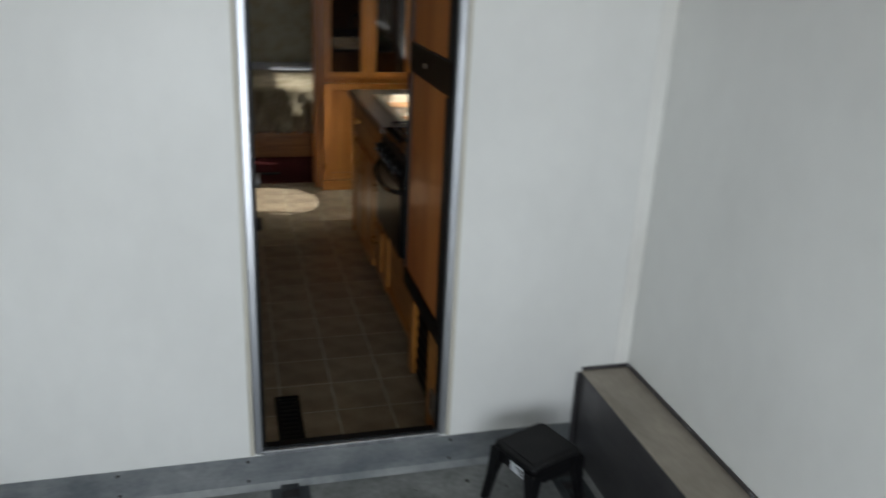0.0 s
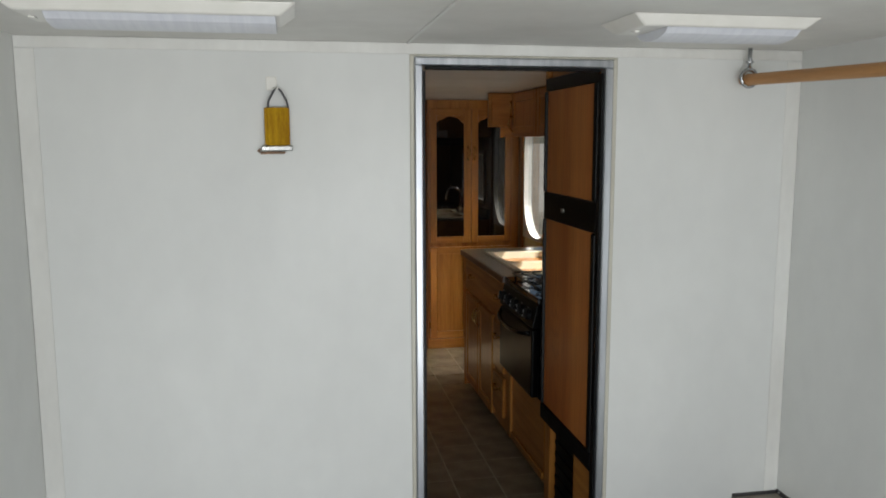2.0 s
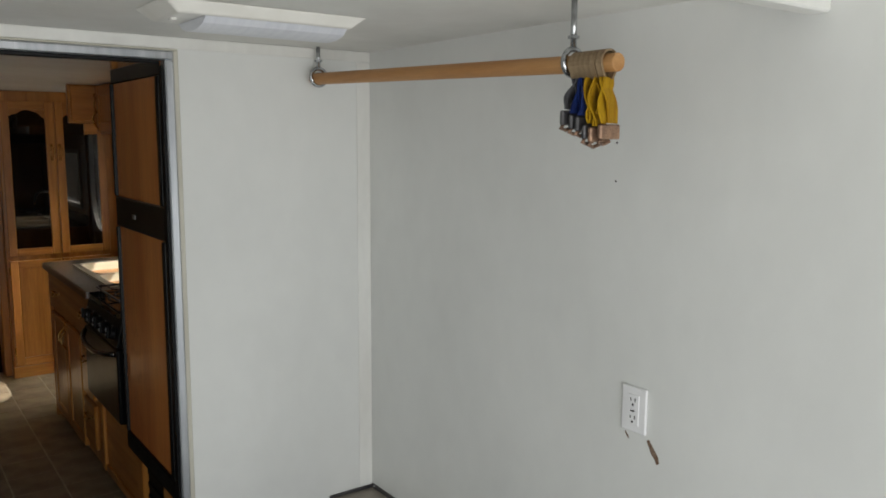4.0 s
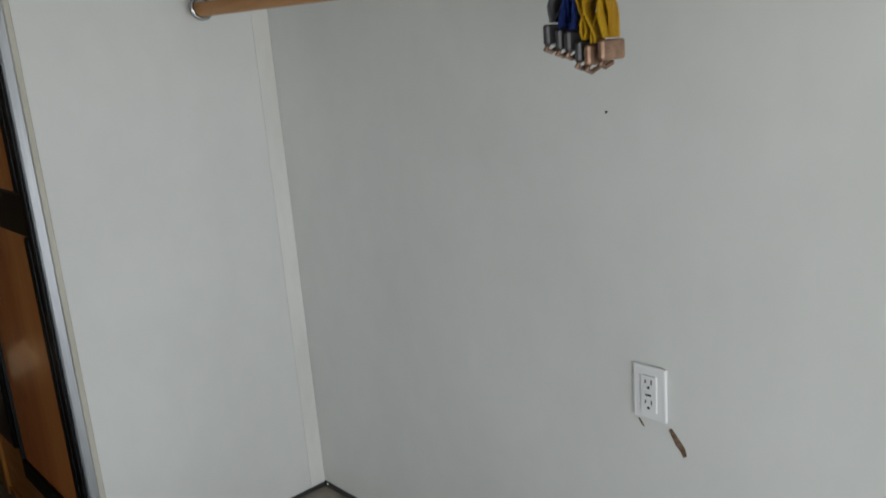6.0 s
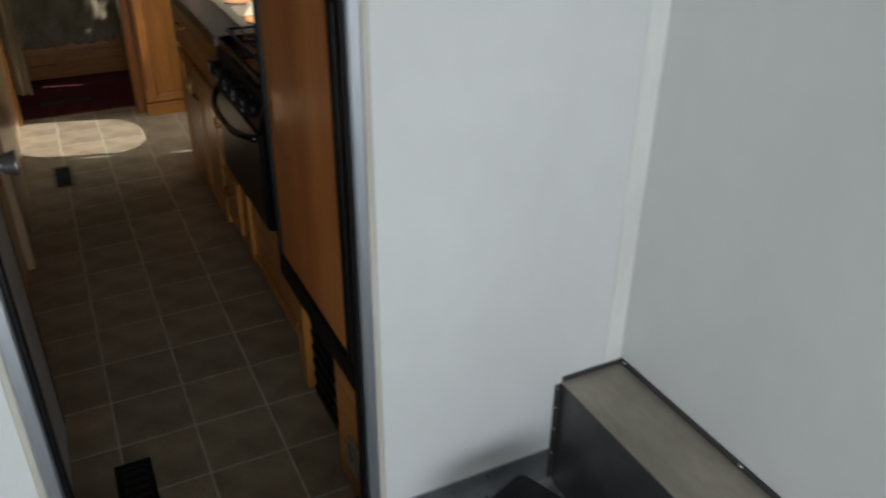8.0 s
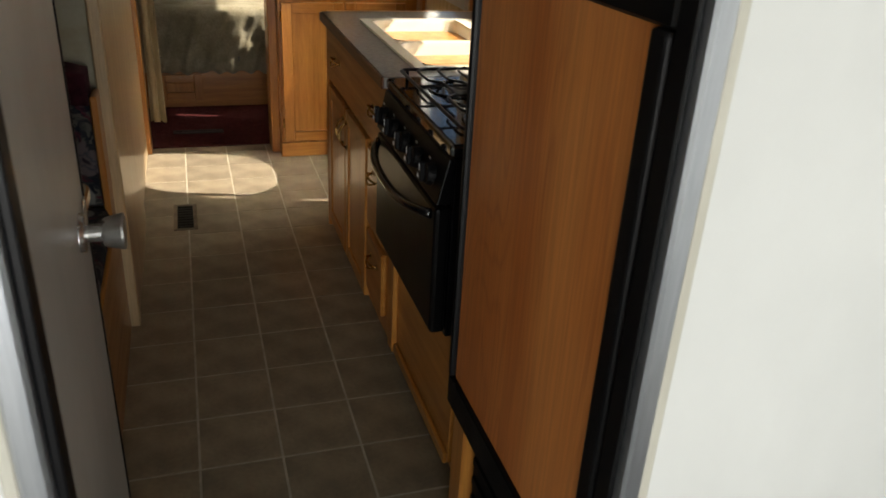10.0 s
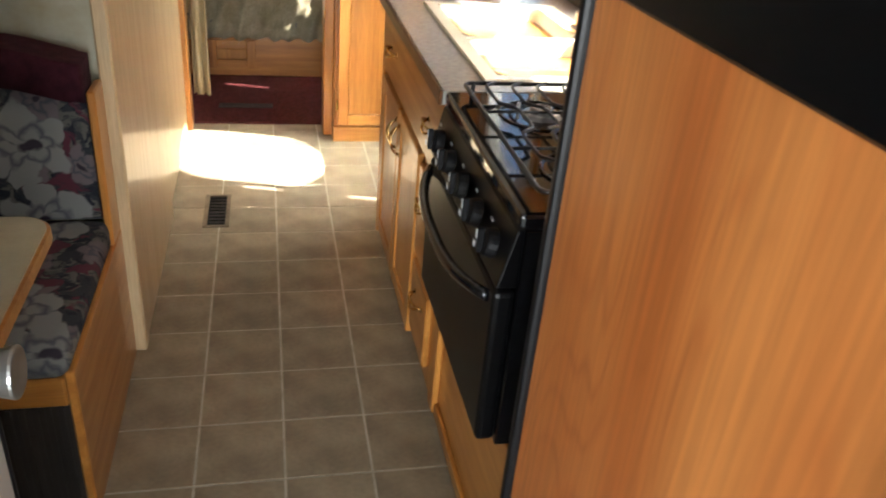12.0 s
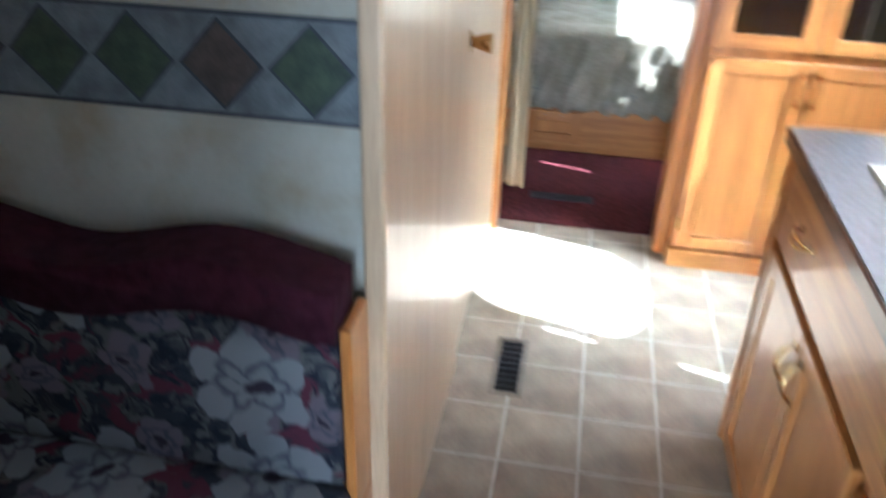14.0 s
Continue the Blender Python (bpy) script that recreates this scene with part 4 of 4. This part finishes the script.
def grate(x0, x1, y0, y1):
    """A wire grate: a rounded frame and bars that jog sideways twice on their way across."""
    g = bmesh.new()
    z = 0.926
    tube([(a, b, z) for a, b in rounded(x0, x1, y0, y1, 0.018, 3)], 0.0045, 6, True, g)
    n = 5
    for i in range(1, n):
        x = x0 + (x1 - x0) * i / n
        pts = []
        for k in range(25):
            v = k / 24
            jog = math.tanh(5 * math.sin(4 * math.pi * v + 0.35)) * 0.016
            pts.append((x + jog, y0 + (y1 - y0) * v, z + 0.003))
        tube(pts, 0.0036, 6, False, g)
    for y in (y0 + (y1 - y0) * 0.33, y0 + (y1 - y0) * 0.67):
        tube([(x0, y, z), (x1, y, z)], 0.0032, 6, False, g)
    for x in (x0 + 0.02, x1 - 0.02):
        for y in (y0 + 0.004, y1 - 0.004):
            rod((x, y, 0.9), (x, y, z), 0.0045, 6, bm=g)
    return g


part("grate", grate(0.705, 0.985, S0 + 0.018, S1 - 0.018), BLACKM, sv, "black wire grate", smooth=True)
part("grate", grate(0.992, 1.272, S0 + 0.018, S1 - 0.018), BLACKM, sv, "black wire grate", smooth=True)
for x, y in ((0.84, 1.02), (0.84, 1.30), (1.13, 1.02), (1.13, 1.30)):
    well = [(x + 0.085 * math.cos(a), y + 0.085 * math.sin(a), 0.9012) for a in [2 * math.pi * k / 32 for k in range(32)]]
    part("drip_ring", tube(well, 0.0035, 6, True), BLACKG, sv, smooth=True)
    bn = part("burner", rod((x, y, 0.9002), (x, y, 0.908), 0.042, 24, 0.036), SATIN, sv, "steel burner base")
    part("burner_cap", rod((x, y, 0.9082), (x, y, 0.919), 0.026, 20, 0.022, 0.002), SATIN, bn)
    part("igniter", rod((x - 0.04, y + 0.03, 0.9002), (x - 0.04, y + 0.03, 0.918), 0.004, 8), LAMPW, bn, "white ceramic igniter")

# base cabinets
kc = thing("drawer_cabinet", (1.0, 1.6, 0), "oak base cabinet with two drawers and brass pulls", "cabinet")
part("body", box(0.703, XR - 0.005, 1.452, 1.735, 0.05, 0.868, 0.002), OAKZ, kc)
part("toe_board", box(0.735, 0.75, 1.452, 1.735, 0, 0.0495), OAKY, kc)
for z0, z1 in ((0.36, 0.62), (0.115, 0.335)):
    d = panel_front("drawer_front", kc, 0.683, 1.5, 1.722, z0, z1, raised=False)
    pull(d, 1.605, z1 - 0.07, 0.683, upright=False)
sk = thing("sink_cabinet", (1.0, 2.1, 0), "oak sink base cabinet with two framed doors", "cabinet")
part("body", box(0.703, XR - 0.005, 1.737, 2.47, 0.05, 0.868, 0.002), OAKZ, sk)
part("toe_board", box(0.735, 0.75, 1.737, 2.47, 0, 0.0495), OAKY, sk)
for y0, y1, hy in ((1.75, 2.095, 2.07), (2.105, 2.45, 2.13)):
    d = panel_front("door", sk, 0.683, y0, y1, 0.06, 0.63)
    pull(d, hy, 0.54, 0.683, upright=True)
ff = part("false_front", box(0.683, 0.7028, 1.475, 2.46, 0.655, 0.855, 0.006), OAKY, sk, "long oak front under the worktop")
pull(ff, 1.6, 0.765, 0.683)
pull(ff, 2.24, 0.765, 0.683)
ov = thing("oven_base", (1.0, 1.14, 0), "oak panel and stile under the range", "cabinet base")
part("panel", box(0.712, 0.73, 0.866, 1.4515, 0.05, 0.418, 0.003), OAKY, ov)
part("toe_board", box(0.735, 0.75, 0.866, 1.4515, 0, 0.0495), OAKY, ov)
part("stile", box(0.695, 0.7118, 1.395, 1.4515, 0.05, 0.418, 0.003), OAKZ, ov)
part("rail", box(0.70, 0.7118, 0.866, 1.3948, 0.05, 0.085, 0.003), OAKY, ov)

# worktop with double sink
ct = thing("worktop", (1.0, 1.97, 0.87), "grey laminate worktop with a brown wooden front edge", "worktop")
SX0, SX1, SY0, SY1 = 0.775, 1.195, 1.515, 2.30
wt = bmesh.new()
for lim in ((0.668, SX0 + 0.02, 1.4515, 2.5), (SX1 - 0.02, XR - 0.002, 1.4515, 2.5), (SX0 + 0.0202, SX1 - 0.0202, 1.4515, SY0 + 0.02), (SX0 + 0.0202, SX1 - 0.0202, SY1 - 0.02, 2.5)):
    box(*lim, 0.869, 0.9, bm=wt)
part("top", wt, COUNTER, ct)
part("front_edge", box(0.660, 0.6678, 1.4515, 2.5, 0.866, 0.9, 0.003), EDGEB, ct, "brown wooden worktop edge")
part("backsplash", box(XR - 0.02, XR - 0.002, 1.4515, 2.5, 0.9002, 0.98, 0.003), COUNTER, ct)
si = thing("sink", (0.985, 1.9, 0.9), "cream double-bowl kitchen sink", "sink")


def bowl(x0, x1, y0, y1, depth):
    b = bmesh.new()
    rings = []
    for inset, z in ((0, 0.908), (0.004, 0.9), (0.015, 0.9 - depth * 0.8), (0.045, 0.9 - depth)):
        rings.append([b.verts.new((x, y, z)) for x, y in rounded(x0 + inset, x1 - inset, y0 + inset, y1 - inset, 0.05, 5)])
    for a, c in zip(rings, rings[1:]):
        for i in range(len(a)):
            b.faces.new((a[i], a[(i + 1) % len(a)], c[(i + 1) % len(c)], c[i]))
    b.faces.new(rings[-1])
    return b


mid = 1.88
for lim in ((SX0 + 0.035, SX1 - 0.06, SY0 + 0.03, mid - 0.015), (SX0 + 0.035, SX1 - 0.06, mid + 0.015, SY1 - 0.03)):
    part("bowl", bowl(*lim, 0.15), SINKM, si, smooth=True)
rim = bmesh.new()
for lim in ((SX0, SX0 + 0.0352, SY0, SY1), (SX1 - 0.0602, SX1, SY0, SY1), (SX0 + 0.0354, SX1 - 0.0604, SY0, SY0 + 0.0302), (SX0 + 0.0354, SX1 - 0.0604, mid - 0.0152, mid + 0.0152), (SX0 + 0.0354, SX1 - 0.0604, SY1 - 0.0302, SY1)):
    box(*lim, 0.9002, 0.908, bm=rim)
part("rim", rim, SINKM, si)
fa = thing("faucet", (1.165, 1.9, 0.908), "chrome high-arc kitchen faucet behind the sink", "faucet")
part("base", box(1.14, 1.19, 1.80, 2.0, 0.9082, 0.925, 0.006, 2), CHROME, fa)
arc = [(1.165, 1.9, 0.925), (1.165, 1.9, 1.06)] + [(1.165 - 0.07 + 0.07 * math.cos(a), 1.9, 1.08 + 0.07 * math.sin(a)) for a in [math.pi * k / 10 for k in range(11)]] + [(1.025, 1.9, 1.04)]
part("spout", tube(arc, 0.011, 12), CHROME, fa, smooth=True)
for y in (1.83, 1.97):
    part("tap", rod((1.165, y, 0.9252), (1.165, y, 0.965), 0.016, 14, 0.02, 0.003), CHROME, fa)

# wall cabinet over the counter and the end panel
wc = thing("wall_cabinet", (1.1, 1.7, 1.45), "oak wall cabinet over the counter, with brass pulls", "cabinet")
part("body", box(1.0, XR - 0.004, 0.85, 2.47, 1.62, ZC - 0.002, 0.003), OAKZ, wc)
for y0, y1, hy in ((0.87, 1.4, 1.37), (1.41, 1.93, 1.44), (1.94, 2.455, 2.43)):
    d = panel_front("door", wc, 0.98, y0, y1, 1.632, ZC - 0.012)
    pull(d, hy, 1.70, 0.98, upright=True)
hood = thing("range_hood", (1.12, 1.15, 1.4), "black range hood under the wall cabinet", "range hood")
part("hood_body", prism([(0.9, 0.86, 1.54), (0.9, 0.86, 1.575), (0.99, 0.86, 1.618), (XR - 0.004, 0.86, 1.618), (XR - 0.004, 0.86, 1.54)], (0, 0.58, 0), 0.003), BLACKP, hood)
for y0, y1 in ((2.53, 2.578), (3.282, 3.33)):
    solo("entry_door_casing", box(XR - 0.016, XR - 0.0005, y0, y1, 0.0, ZC - 0.002, 0.003), OAKZ, "oak casing beside the entry door", "trim", "structure")
solo("counter_end_panel", box(0.69, XR - 0.003, 2.503, 2.525, 0.0, 0.9, 0.003), OAKZ, "oak end panel between counter and entry door", "panel", "structure")
ec = thing("end_cabinet", (1.1, 2.49, 1.5), "small oak cabinet door with a pair of brass pulls", "cabinet")
part("body", box(0.84, XR - 0.004, 2.49, 2.53, 1.68, ZC - 0.002, 0.003), OAKX, ec)
for a, b, h in ((0.85, 0.995, 0.98), (1.0, 1.15, 1.015)):
    d = panel_front("door", ec, 2.47, a, b, 1.69, ZC - 0.008, axis="x", raised=False)
    pull(d, h, 1.79, 2.47, upright=True, axis="x")
vb = [(0.92, 2.5, 1.679)] + [(1.3, 2.5, 1.679)] + [(1.3 - 0.38 * k / 14, 2.5, 1.645 - 0.04 * (k / 14 - 0.5) ** 2 * 4 + 0.01 * math.sin(k)) for k in range(15)]
part("valance", prism(vb, (0, 0.015, 0)), OAKX, ec)

# tall pantry facing the walk
tc = thing("pantry", (0.95, 3.5, 0), "tall oak pantry with framed lower doors and glazed upper doors", "cabinet")
part("body", box(0.60, XR - 0.004, 3.43, 3.64, 0.075, ZC - 0.002, 0.002), OAKZ, tc)
part("toe_board", box(0.595, XR - 0.004, 3.415, 3.64, 0, 0.0745, 0.003), OAKX, tc)
for a, b, h in ((0.615, 0.925, 0.905), (0.935, 1.245, 0.955)):
    d = panel_front("door", tc, 3.41, a, b, 0.085, 0.79, axis="x")
    pull(d, h, 0.70, 3.41, upright=True, axis="x", mat=BRASS)
    d = panel_front("glass_door", tc, 3.41, a, b, 0.82, 1.83, axis="x", glass_in=True, arch=0.05)
    pull(d, h, 1.50, 3.41, upright=True, axis="x", mat=BRASS)
for z in (0.16, 0.7):
    part("hinge", rod((0.612, 3.408, z), (0.612, 3.408, z + 0.05), 0.005, 8), BRASS, tc, "brass hinge")

# bedroom doorway
solo("doorway_post_right", box(0.556, 0.5995, 3.50, 3.66, 0.0, ZC - 0.002, 0.004), OAKZ, "oak post at the bedroom doorway", "door post", "structure")
solo("doorway_post_left", box(-0.10, -0.055, 3.55, 3.66, 0.0, ZC - 0.002, 0.004), OAKZ, "oak post at the bedroom doorway", "door post", "structure")
solo("wall_bedroom_left", box(XL, -0.1005, 3.60, 3.64, 0.0, ZC - 0.002), WALLP, "cream papered bedroom wall", "wall", "structure")
solo("wall_bedroom_right", box(0.60, XR, 3.642, 3.66, 0.0, ZC - 0.002), WALLP, "cream papered bedroom wall", "wall", "structure")
solo("carpet", box(XL, XR, 3.645, YE, -0.003, 0.008, 0.002), CARPET, "dark maroon bedroom carpet", "carpet", "structure")


def drape(name, x0, x1, y, z0, z1, mat, label, cat, folds=5, depth=0.02):
    b = bmesh.new()
    nx, nz = folds * 8, 12
    g = []
    for j in range(nz + 1):
        v = j / nz
        row = []
        for i in range(nx + 1):
            u = i / nx
            wave = depth * math.sin(2 * math.pi * folds * u + 0.6 * math.sin(4 * v)) * (0.6 + 0.4 * (1 - v))
            row.append(b.verts.new((x0 + (x1 - x0) * u + 0.006 * math.sin(5 * v + i), y + wave, z0 + (z1 - z0) * v + (0.004 * math.sin(i * 1.3) if j == 0 else 0))))
        g.append(row)
    for j in range(nz):
        for i in range(nx):
            b.faces.new((g[j][i], g[j][i + 1], g[j + 1][i + 1], g[j + 1][i]))
    bmesh.ops.solidify(b, geom=b.faces[:], thickness=0.003)
    return solo(name, b, mat, label, cat, smooth=True)


drape("doorway_curtain", -0.052, 0.03, 3.70, 0.13, ZC - 0.03, CLOTH, "cream fabric curtain gathered at the bedroom doorway", "curtain", 2, 0.02)

bed = thing("bed", (0.2, 5.1, 0), "built-in bed on an oak drawer base with a cream bedspread", "bed")
part("base", box(-0.95, XR - 0.02, 4.40, 5.95, 0.01, 0.24, 0.003), OAKX, bed)
part("toe_board", box(-0.95, XR - 0.02, 4.415, 4.43, 0.009, 0.03), OAKX, bed)
for a, b in ((-0.55, -0.05), (-0.03, 0.235)):
    panel_front("drawer_front", bed, 4.378, a, b, 0.055, 0.215, axis="x")
for x in (0.06, 0.14):
    part("knob", rod((x, 4.378, 0.19), (x, 4.356, 0.19), 0.009, 12, 0.013), OAKX, bed)
part("mattress", box(-0.94, XR - 0.03, 4.395, 5.94, 0.2405, 0.60, 0.05, 3), BLUEC, bed, "blue-grey bed sheet")
sp = bmesh.new()
nx, rows = 220, []
for i in range(nx + 1):
    u = i / nx
    x = -0.93 + 2.2 * u
    prof = [(5.3, 0.608), (4.6, 0.612), (4.42, 0.606)]
    for k in range(13):
        v = k / 12
        f = 0.016 * math.sin(u * 95 + 2.2 * math.sin(v * 5 + u * 20)) + 0.009 * math.sin(u * 210 + v * 9) + 0.007 * math.sin(v * 26 + u * 60)
        prof.append((4.374 + f * (0.25 + 0.75 * v), 0.585 - 0.36 * v + (0.008 * math.sin(u * 150) if k == 12 else 0)))
    rows.append([sp.verts.new((x, yy, zz)) for yy, zz in prof])
for a, b in zip(rows, rows[1:]):
    for k in range(len(a) - 1):
        sp.faces.new((a[k], a[k + 1], b[k + 1], b[k]))
bmesh.ops.solidify(sp, geom=sp.faces[:], thickness=0.005)
part("bedspread", sp, BEDC, bed, "cream crinkled bedspread", smooth=True)


def register(x0, x1, y0, y1, z, label, frame_mat):
    v = thing("floor_register", ((x0 + x1) / 2, (y0 + y1) / 2, z), label, "floor vent")
    w = 0.016 if (x1 - x0) > 0.06 and (y1 - y0) > 0.06 else 0.006
    for lim in ((x0, x0 + w, y0, y1), (x1 - w, x1, y0, y1), (x0 + w, x1 - w, y0, y0 + w), (x0 + w, x1 - w, y1 - w, y1)):
        part("frame", box(*lim, z + 0.0005, z + 0.006, 0.0015), frame_mat, v)
    part("well", box(x0 + w, x1 - w, y0 + w, y1 - w, z + 0.0003, z + 0.0012), SLOT, v)
    n = 9
    for k in range(n):
        if (y1 - y0) > (x1 - x0):
            y = y0 + w + (y1 - y0 - 2 * w) * (k + 0.5) / n
            part("slat", box(x0 + w, x1 - w, y - 0.006, y + 0.006, z + 0.0014, z + 0.005, 0.001), BLACKP, v)
        else:
            xx = x0 + w + (x1 - x0 - 2 * w) * (k + 0.5) / n
            part("slat", box(xx - 0.008, xx + 0.008, y0 + w, y1 - w, z + 0.0014, z + 0.005, 0.001), BLACKP, v)


register(0.048, 0.145, 2.55, 2.83, 0, "brown metal floor vent with dark louvres in the tiles", VENTB)
register(0.085, 0.18, 0.25, 0.55, 0, "black metal floor vent just inside the door", BLACKP)
register(0.05, 0.32, 3.85, 3.91, 0.008, "dark narrow floor vent in the maroon carpet", SLOT)

# ---- dinette ----
solo("wall_dinette_back", box(XL, -0.08, 1.83, 1.86, 0, ZC - 0.002), WALLP, "cream papered wall behind the dinette seat", "wall", "structure")
solo("closet_side", box(-0.085, -0.062, 1.862, 2.655, 0, ZC - 0.002, 0.002), PALEOAK, "pale oak closet side panel", "panel", "structure")
solo("closet_edge", box(-0.092, -0.056, 1.80, 1.8615, 0, ZC - 0.002, 0.005), PALEOAK, "pale oak corner post beside the dinette", "trim", "structure")
bd = thing("bathroom_door", (-0.075, 3.1, 0), "pale oak bathroom door with a brass knob, closed", "door", kind="structure")
part("leaf", box(-0.10, -0.076, 2.668, 3.53, 0.01, ZC - 0.05, 0.003), PALEOAK, bd)
kb = part("knob_rose", rod((-0.076, 2.735, 0.965), (-0.071, 2.735, 0.965), 0.03, 20, 0.026, 0.002), BRASS, bd)
part("knob", rod((-0.0708, 2.735, 0.965), (-0.018, 2.735, 0.965), 0.012, 16, 0.027, 0.003), BRASS, kb, "brass door knob")
solo("bathroom_door_gap", box(-0.096, -0.084, 2.656, 2.6675, 0, ZC - 0.002), SLOT, "dark door gap", "trim", "structure")

bn = thing("dinette_bench", (-0.6, 1.5, 0), "dinette bench with oak sides and floral cushions", "bench")
part("side_panel", box(-0.105, -0.085, 1.19, 1.80, 0, 0.40, 0.004), OAKY, bn, "oak bench side")
# front and ribs coloured dark, as the shade under the table
part("front_panel", box(XL + 0.002, -0.1055, 1.20, 1.212, 0, 0.315, 0.001), SHADE_DIRT, bn, "ribbed front coloured dark for the shade under the table")
for k in range(40):
    part("rib", box(-0.13 - 0.025 * k, -0.118 - 0.025 * k, 1.195, 1.1998, 0.01, 0.31, 0.001), SHADE_DIRT, bn)
part("front_rail", box(XL + 0.002, -0.1055, 1.188, 1.212, 0.3155, 0.385, 0.004), OAKX, bn)
part("seat_base", box(XL + 0.002, -0.1055, 1.2125, 1.80, 0.36, 0.385), OAKX, bn)
sc = part("seat_cushion", box(XL + 0.004, -0.092, 1.175, 1.72, 0.3855, 0.475, 0.03, 3), FLORAL, bn, "floral seat cushion", smooth=True)
part("back_post", box(-0.104, -0.0855, 1.70, 1.799, 0.4005, 0.80, 0.004), OAKZ, bn)


def scalloped_back():
    """The upper edge dips and rises in a shallow wave; maroon band over a floral field."""
    def edge(x, base):
        u = (x - XL) / (-0.106 - XL)
        return base + 0.02 + 0.02 * math.cos((u - 0.803) * 2 * math.pi * 2.2)
    n = 36
    xs = [XL + 0.004 + (-0.110 - XL) * k / n for k in range(n + 1)]
    f = prism([(x, 1.69, edge(x, 0.775) - 0.0005) for x in xs] + [(xs[-1], 1.69, 0.478), (xs[0], 1.69, 0.478)], (0, 0.10, 0), 0.012, 3)
    part("back_cushion", f, FLORAL, bn, "floral back cushion", smooth=True)
    m = prism([(x, 1.682, edge(x, 0.865)) for x in xs] + [(x, 1.682, edge(x, 0.775)) for x in reversed(xs)], (0, 0.115, 0), 0.012, 3)
    part("top_roll", m, MAROON, bn, "maroon top roll", smooth=True)


scalloped_back()
bs = thing("wallpaper_border", (-0.6, 1.828, 1.08), "grey stone-print wallpaper border with green and brown diamonds", "wallpaper border", kind="structure")
part("strip", box(XL + 0.002, -0.093, 1.8275, 1.8297, 1.075, 1.232), BORDER, bs)
for z in (1.0748, 1.2262):
    part("edge_line", box(XL + 0.002, -0.093, 1.8266, 1.8273, z, z + 0.006), GREY_D, bs)
for k in range(7):
    c, h, w = -0.168 - 0.138 * k, 0.07, 0.066
    part("diamond_line", prism([(c - w, 1.8274, 1.153), (c, 1.8274, 1.153 - h), (c + w, 1.8274, 1.153), (c, 1.8274, 1.153 + h)], (0, -0.0005, 0)), GREY_D, bs)
    part("diamond", prism([(c - w * .9, 1.8268, 1.153), (c, 1.8268, 1.153 - h * .9), (c + w * .9, 1.8268, 1.153), (c, 1.8268, 1.153 + h * .9)], (0, -0.0005, 0)), (GREEN_D, BROWN_D, GREEN_D)[k % 3], bs)

tb = thing("dinette_table", (-0.55, 0.8, 0), "cream laminate dinette table with an oak edge", "table")
TX0, TX1, TY0, TY1 = XL + 0.003, -0.06, 0.64, 1.165
out = [(x, y, 0.735) for x, y in rounded(TX0, TX1, TY0, TY1, 0.055, 7)]
part("edge_band", prism(out, (0, 0, 0.022), 0.003), OAKX, tb, "rounded oak edge")
part("tabletop", prism([(x, y, 0.7572) for x, y in rounded(TX0 + 0.006, TX1 - 0.006, TY0 + 0.006, TY1 - 0.006, 0.05, 7)], (0, 0, 0.003)), CREAM, tb)
part("leg", rod((-0.5, 0.89, 0.0), (-0.5, 0.89, 0.7345), 0.03, 20), SATIN, tb)
part("leg_flange", rod((-0.5, 0.89, 0.0), (-0.5, 0.89, 0.02), 0.08, 24, 0.05), SATIN, tb)

# ---- vinyl tiles, each its own piece ----
floor_ob = bpy.data.objects["floor_inner"]
P, G = 0.2097, 0.0032
X_REF, Y_REF, PY = 0.109, 2.09, 0.2085
tile_meshes = {}


def tile_mesh(w, d):
    key = (round(w, 4), round(d, 4))
    if key not in tile_meshes:
        tile_meshes[key] = mesh_of("tile", box(-w / 2, w / 2, -d / 2, d / 2, -0.004, 0, 0.0008), TILEM)
    return tile_meshes[key]


for i in range(-6, 7):
    for j in range(-10, 11):
        x0, x1 = X_REF + i * P + G, X_REF + (i + 1) * P - G
        y0, y1 = Y_REF + j * PY + G, Y_REF + (j + 1) * PY - G
        x0, x1, y0, y1 = max(x0, XL), min(x1, XR), max(y0, 0.052), min(y1, 3.643)
        if x1 - x0 < 0.02 or y1 - y0 < 0.02:
            continue
        if x0 > 0.76 and y1 < 2.4 or x1 < -0.13 and y0 > 1.83:
            continue
        tl = new("tile", tile_mesh(x1 - x0, y1 - y0))
        tl.location = ((x0 + x1) / 2, (y0 + y1) / 2, 0)
        tl.parent = floor_ob
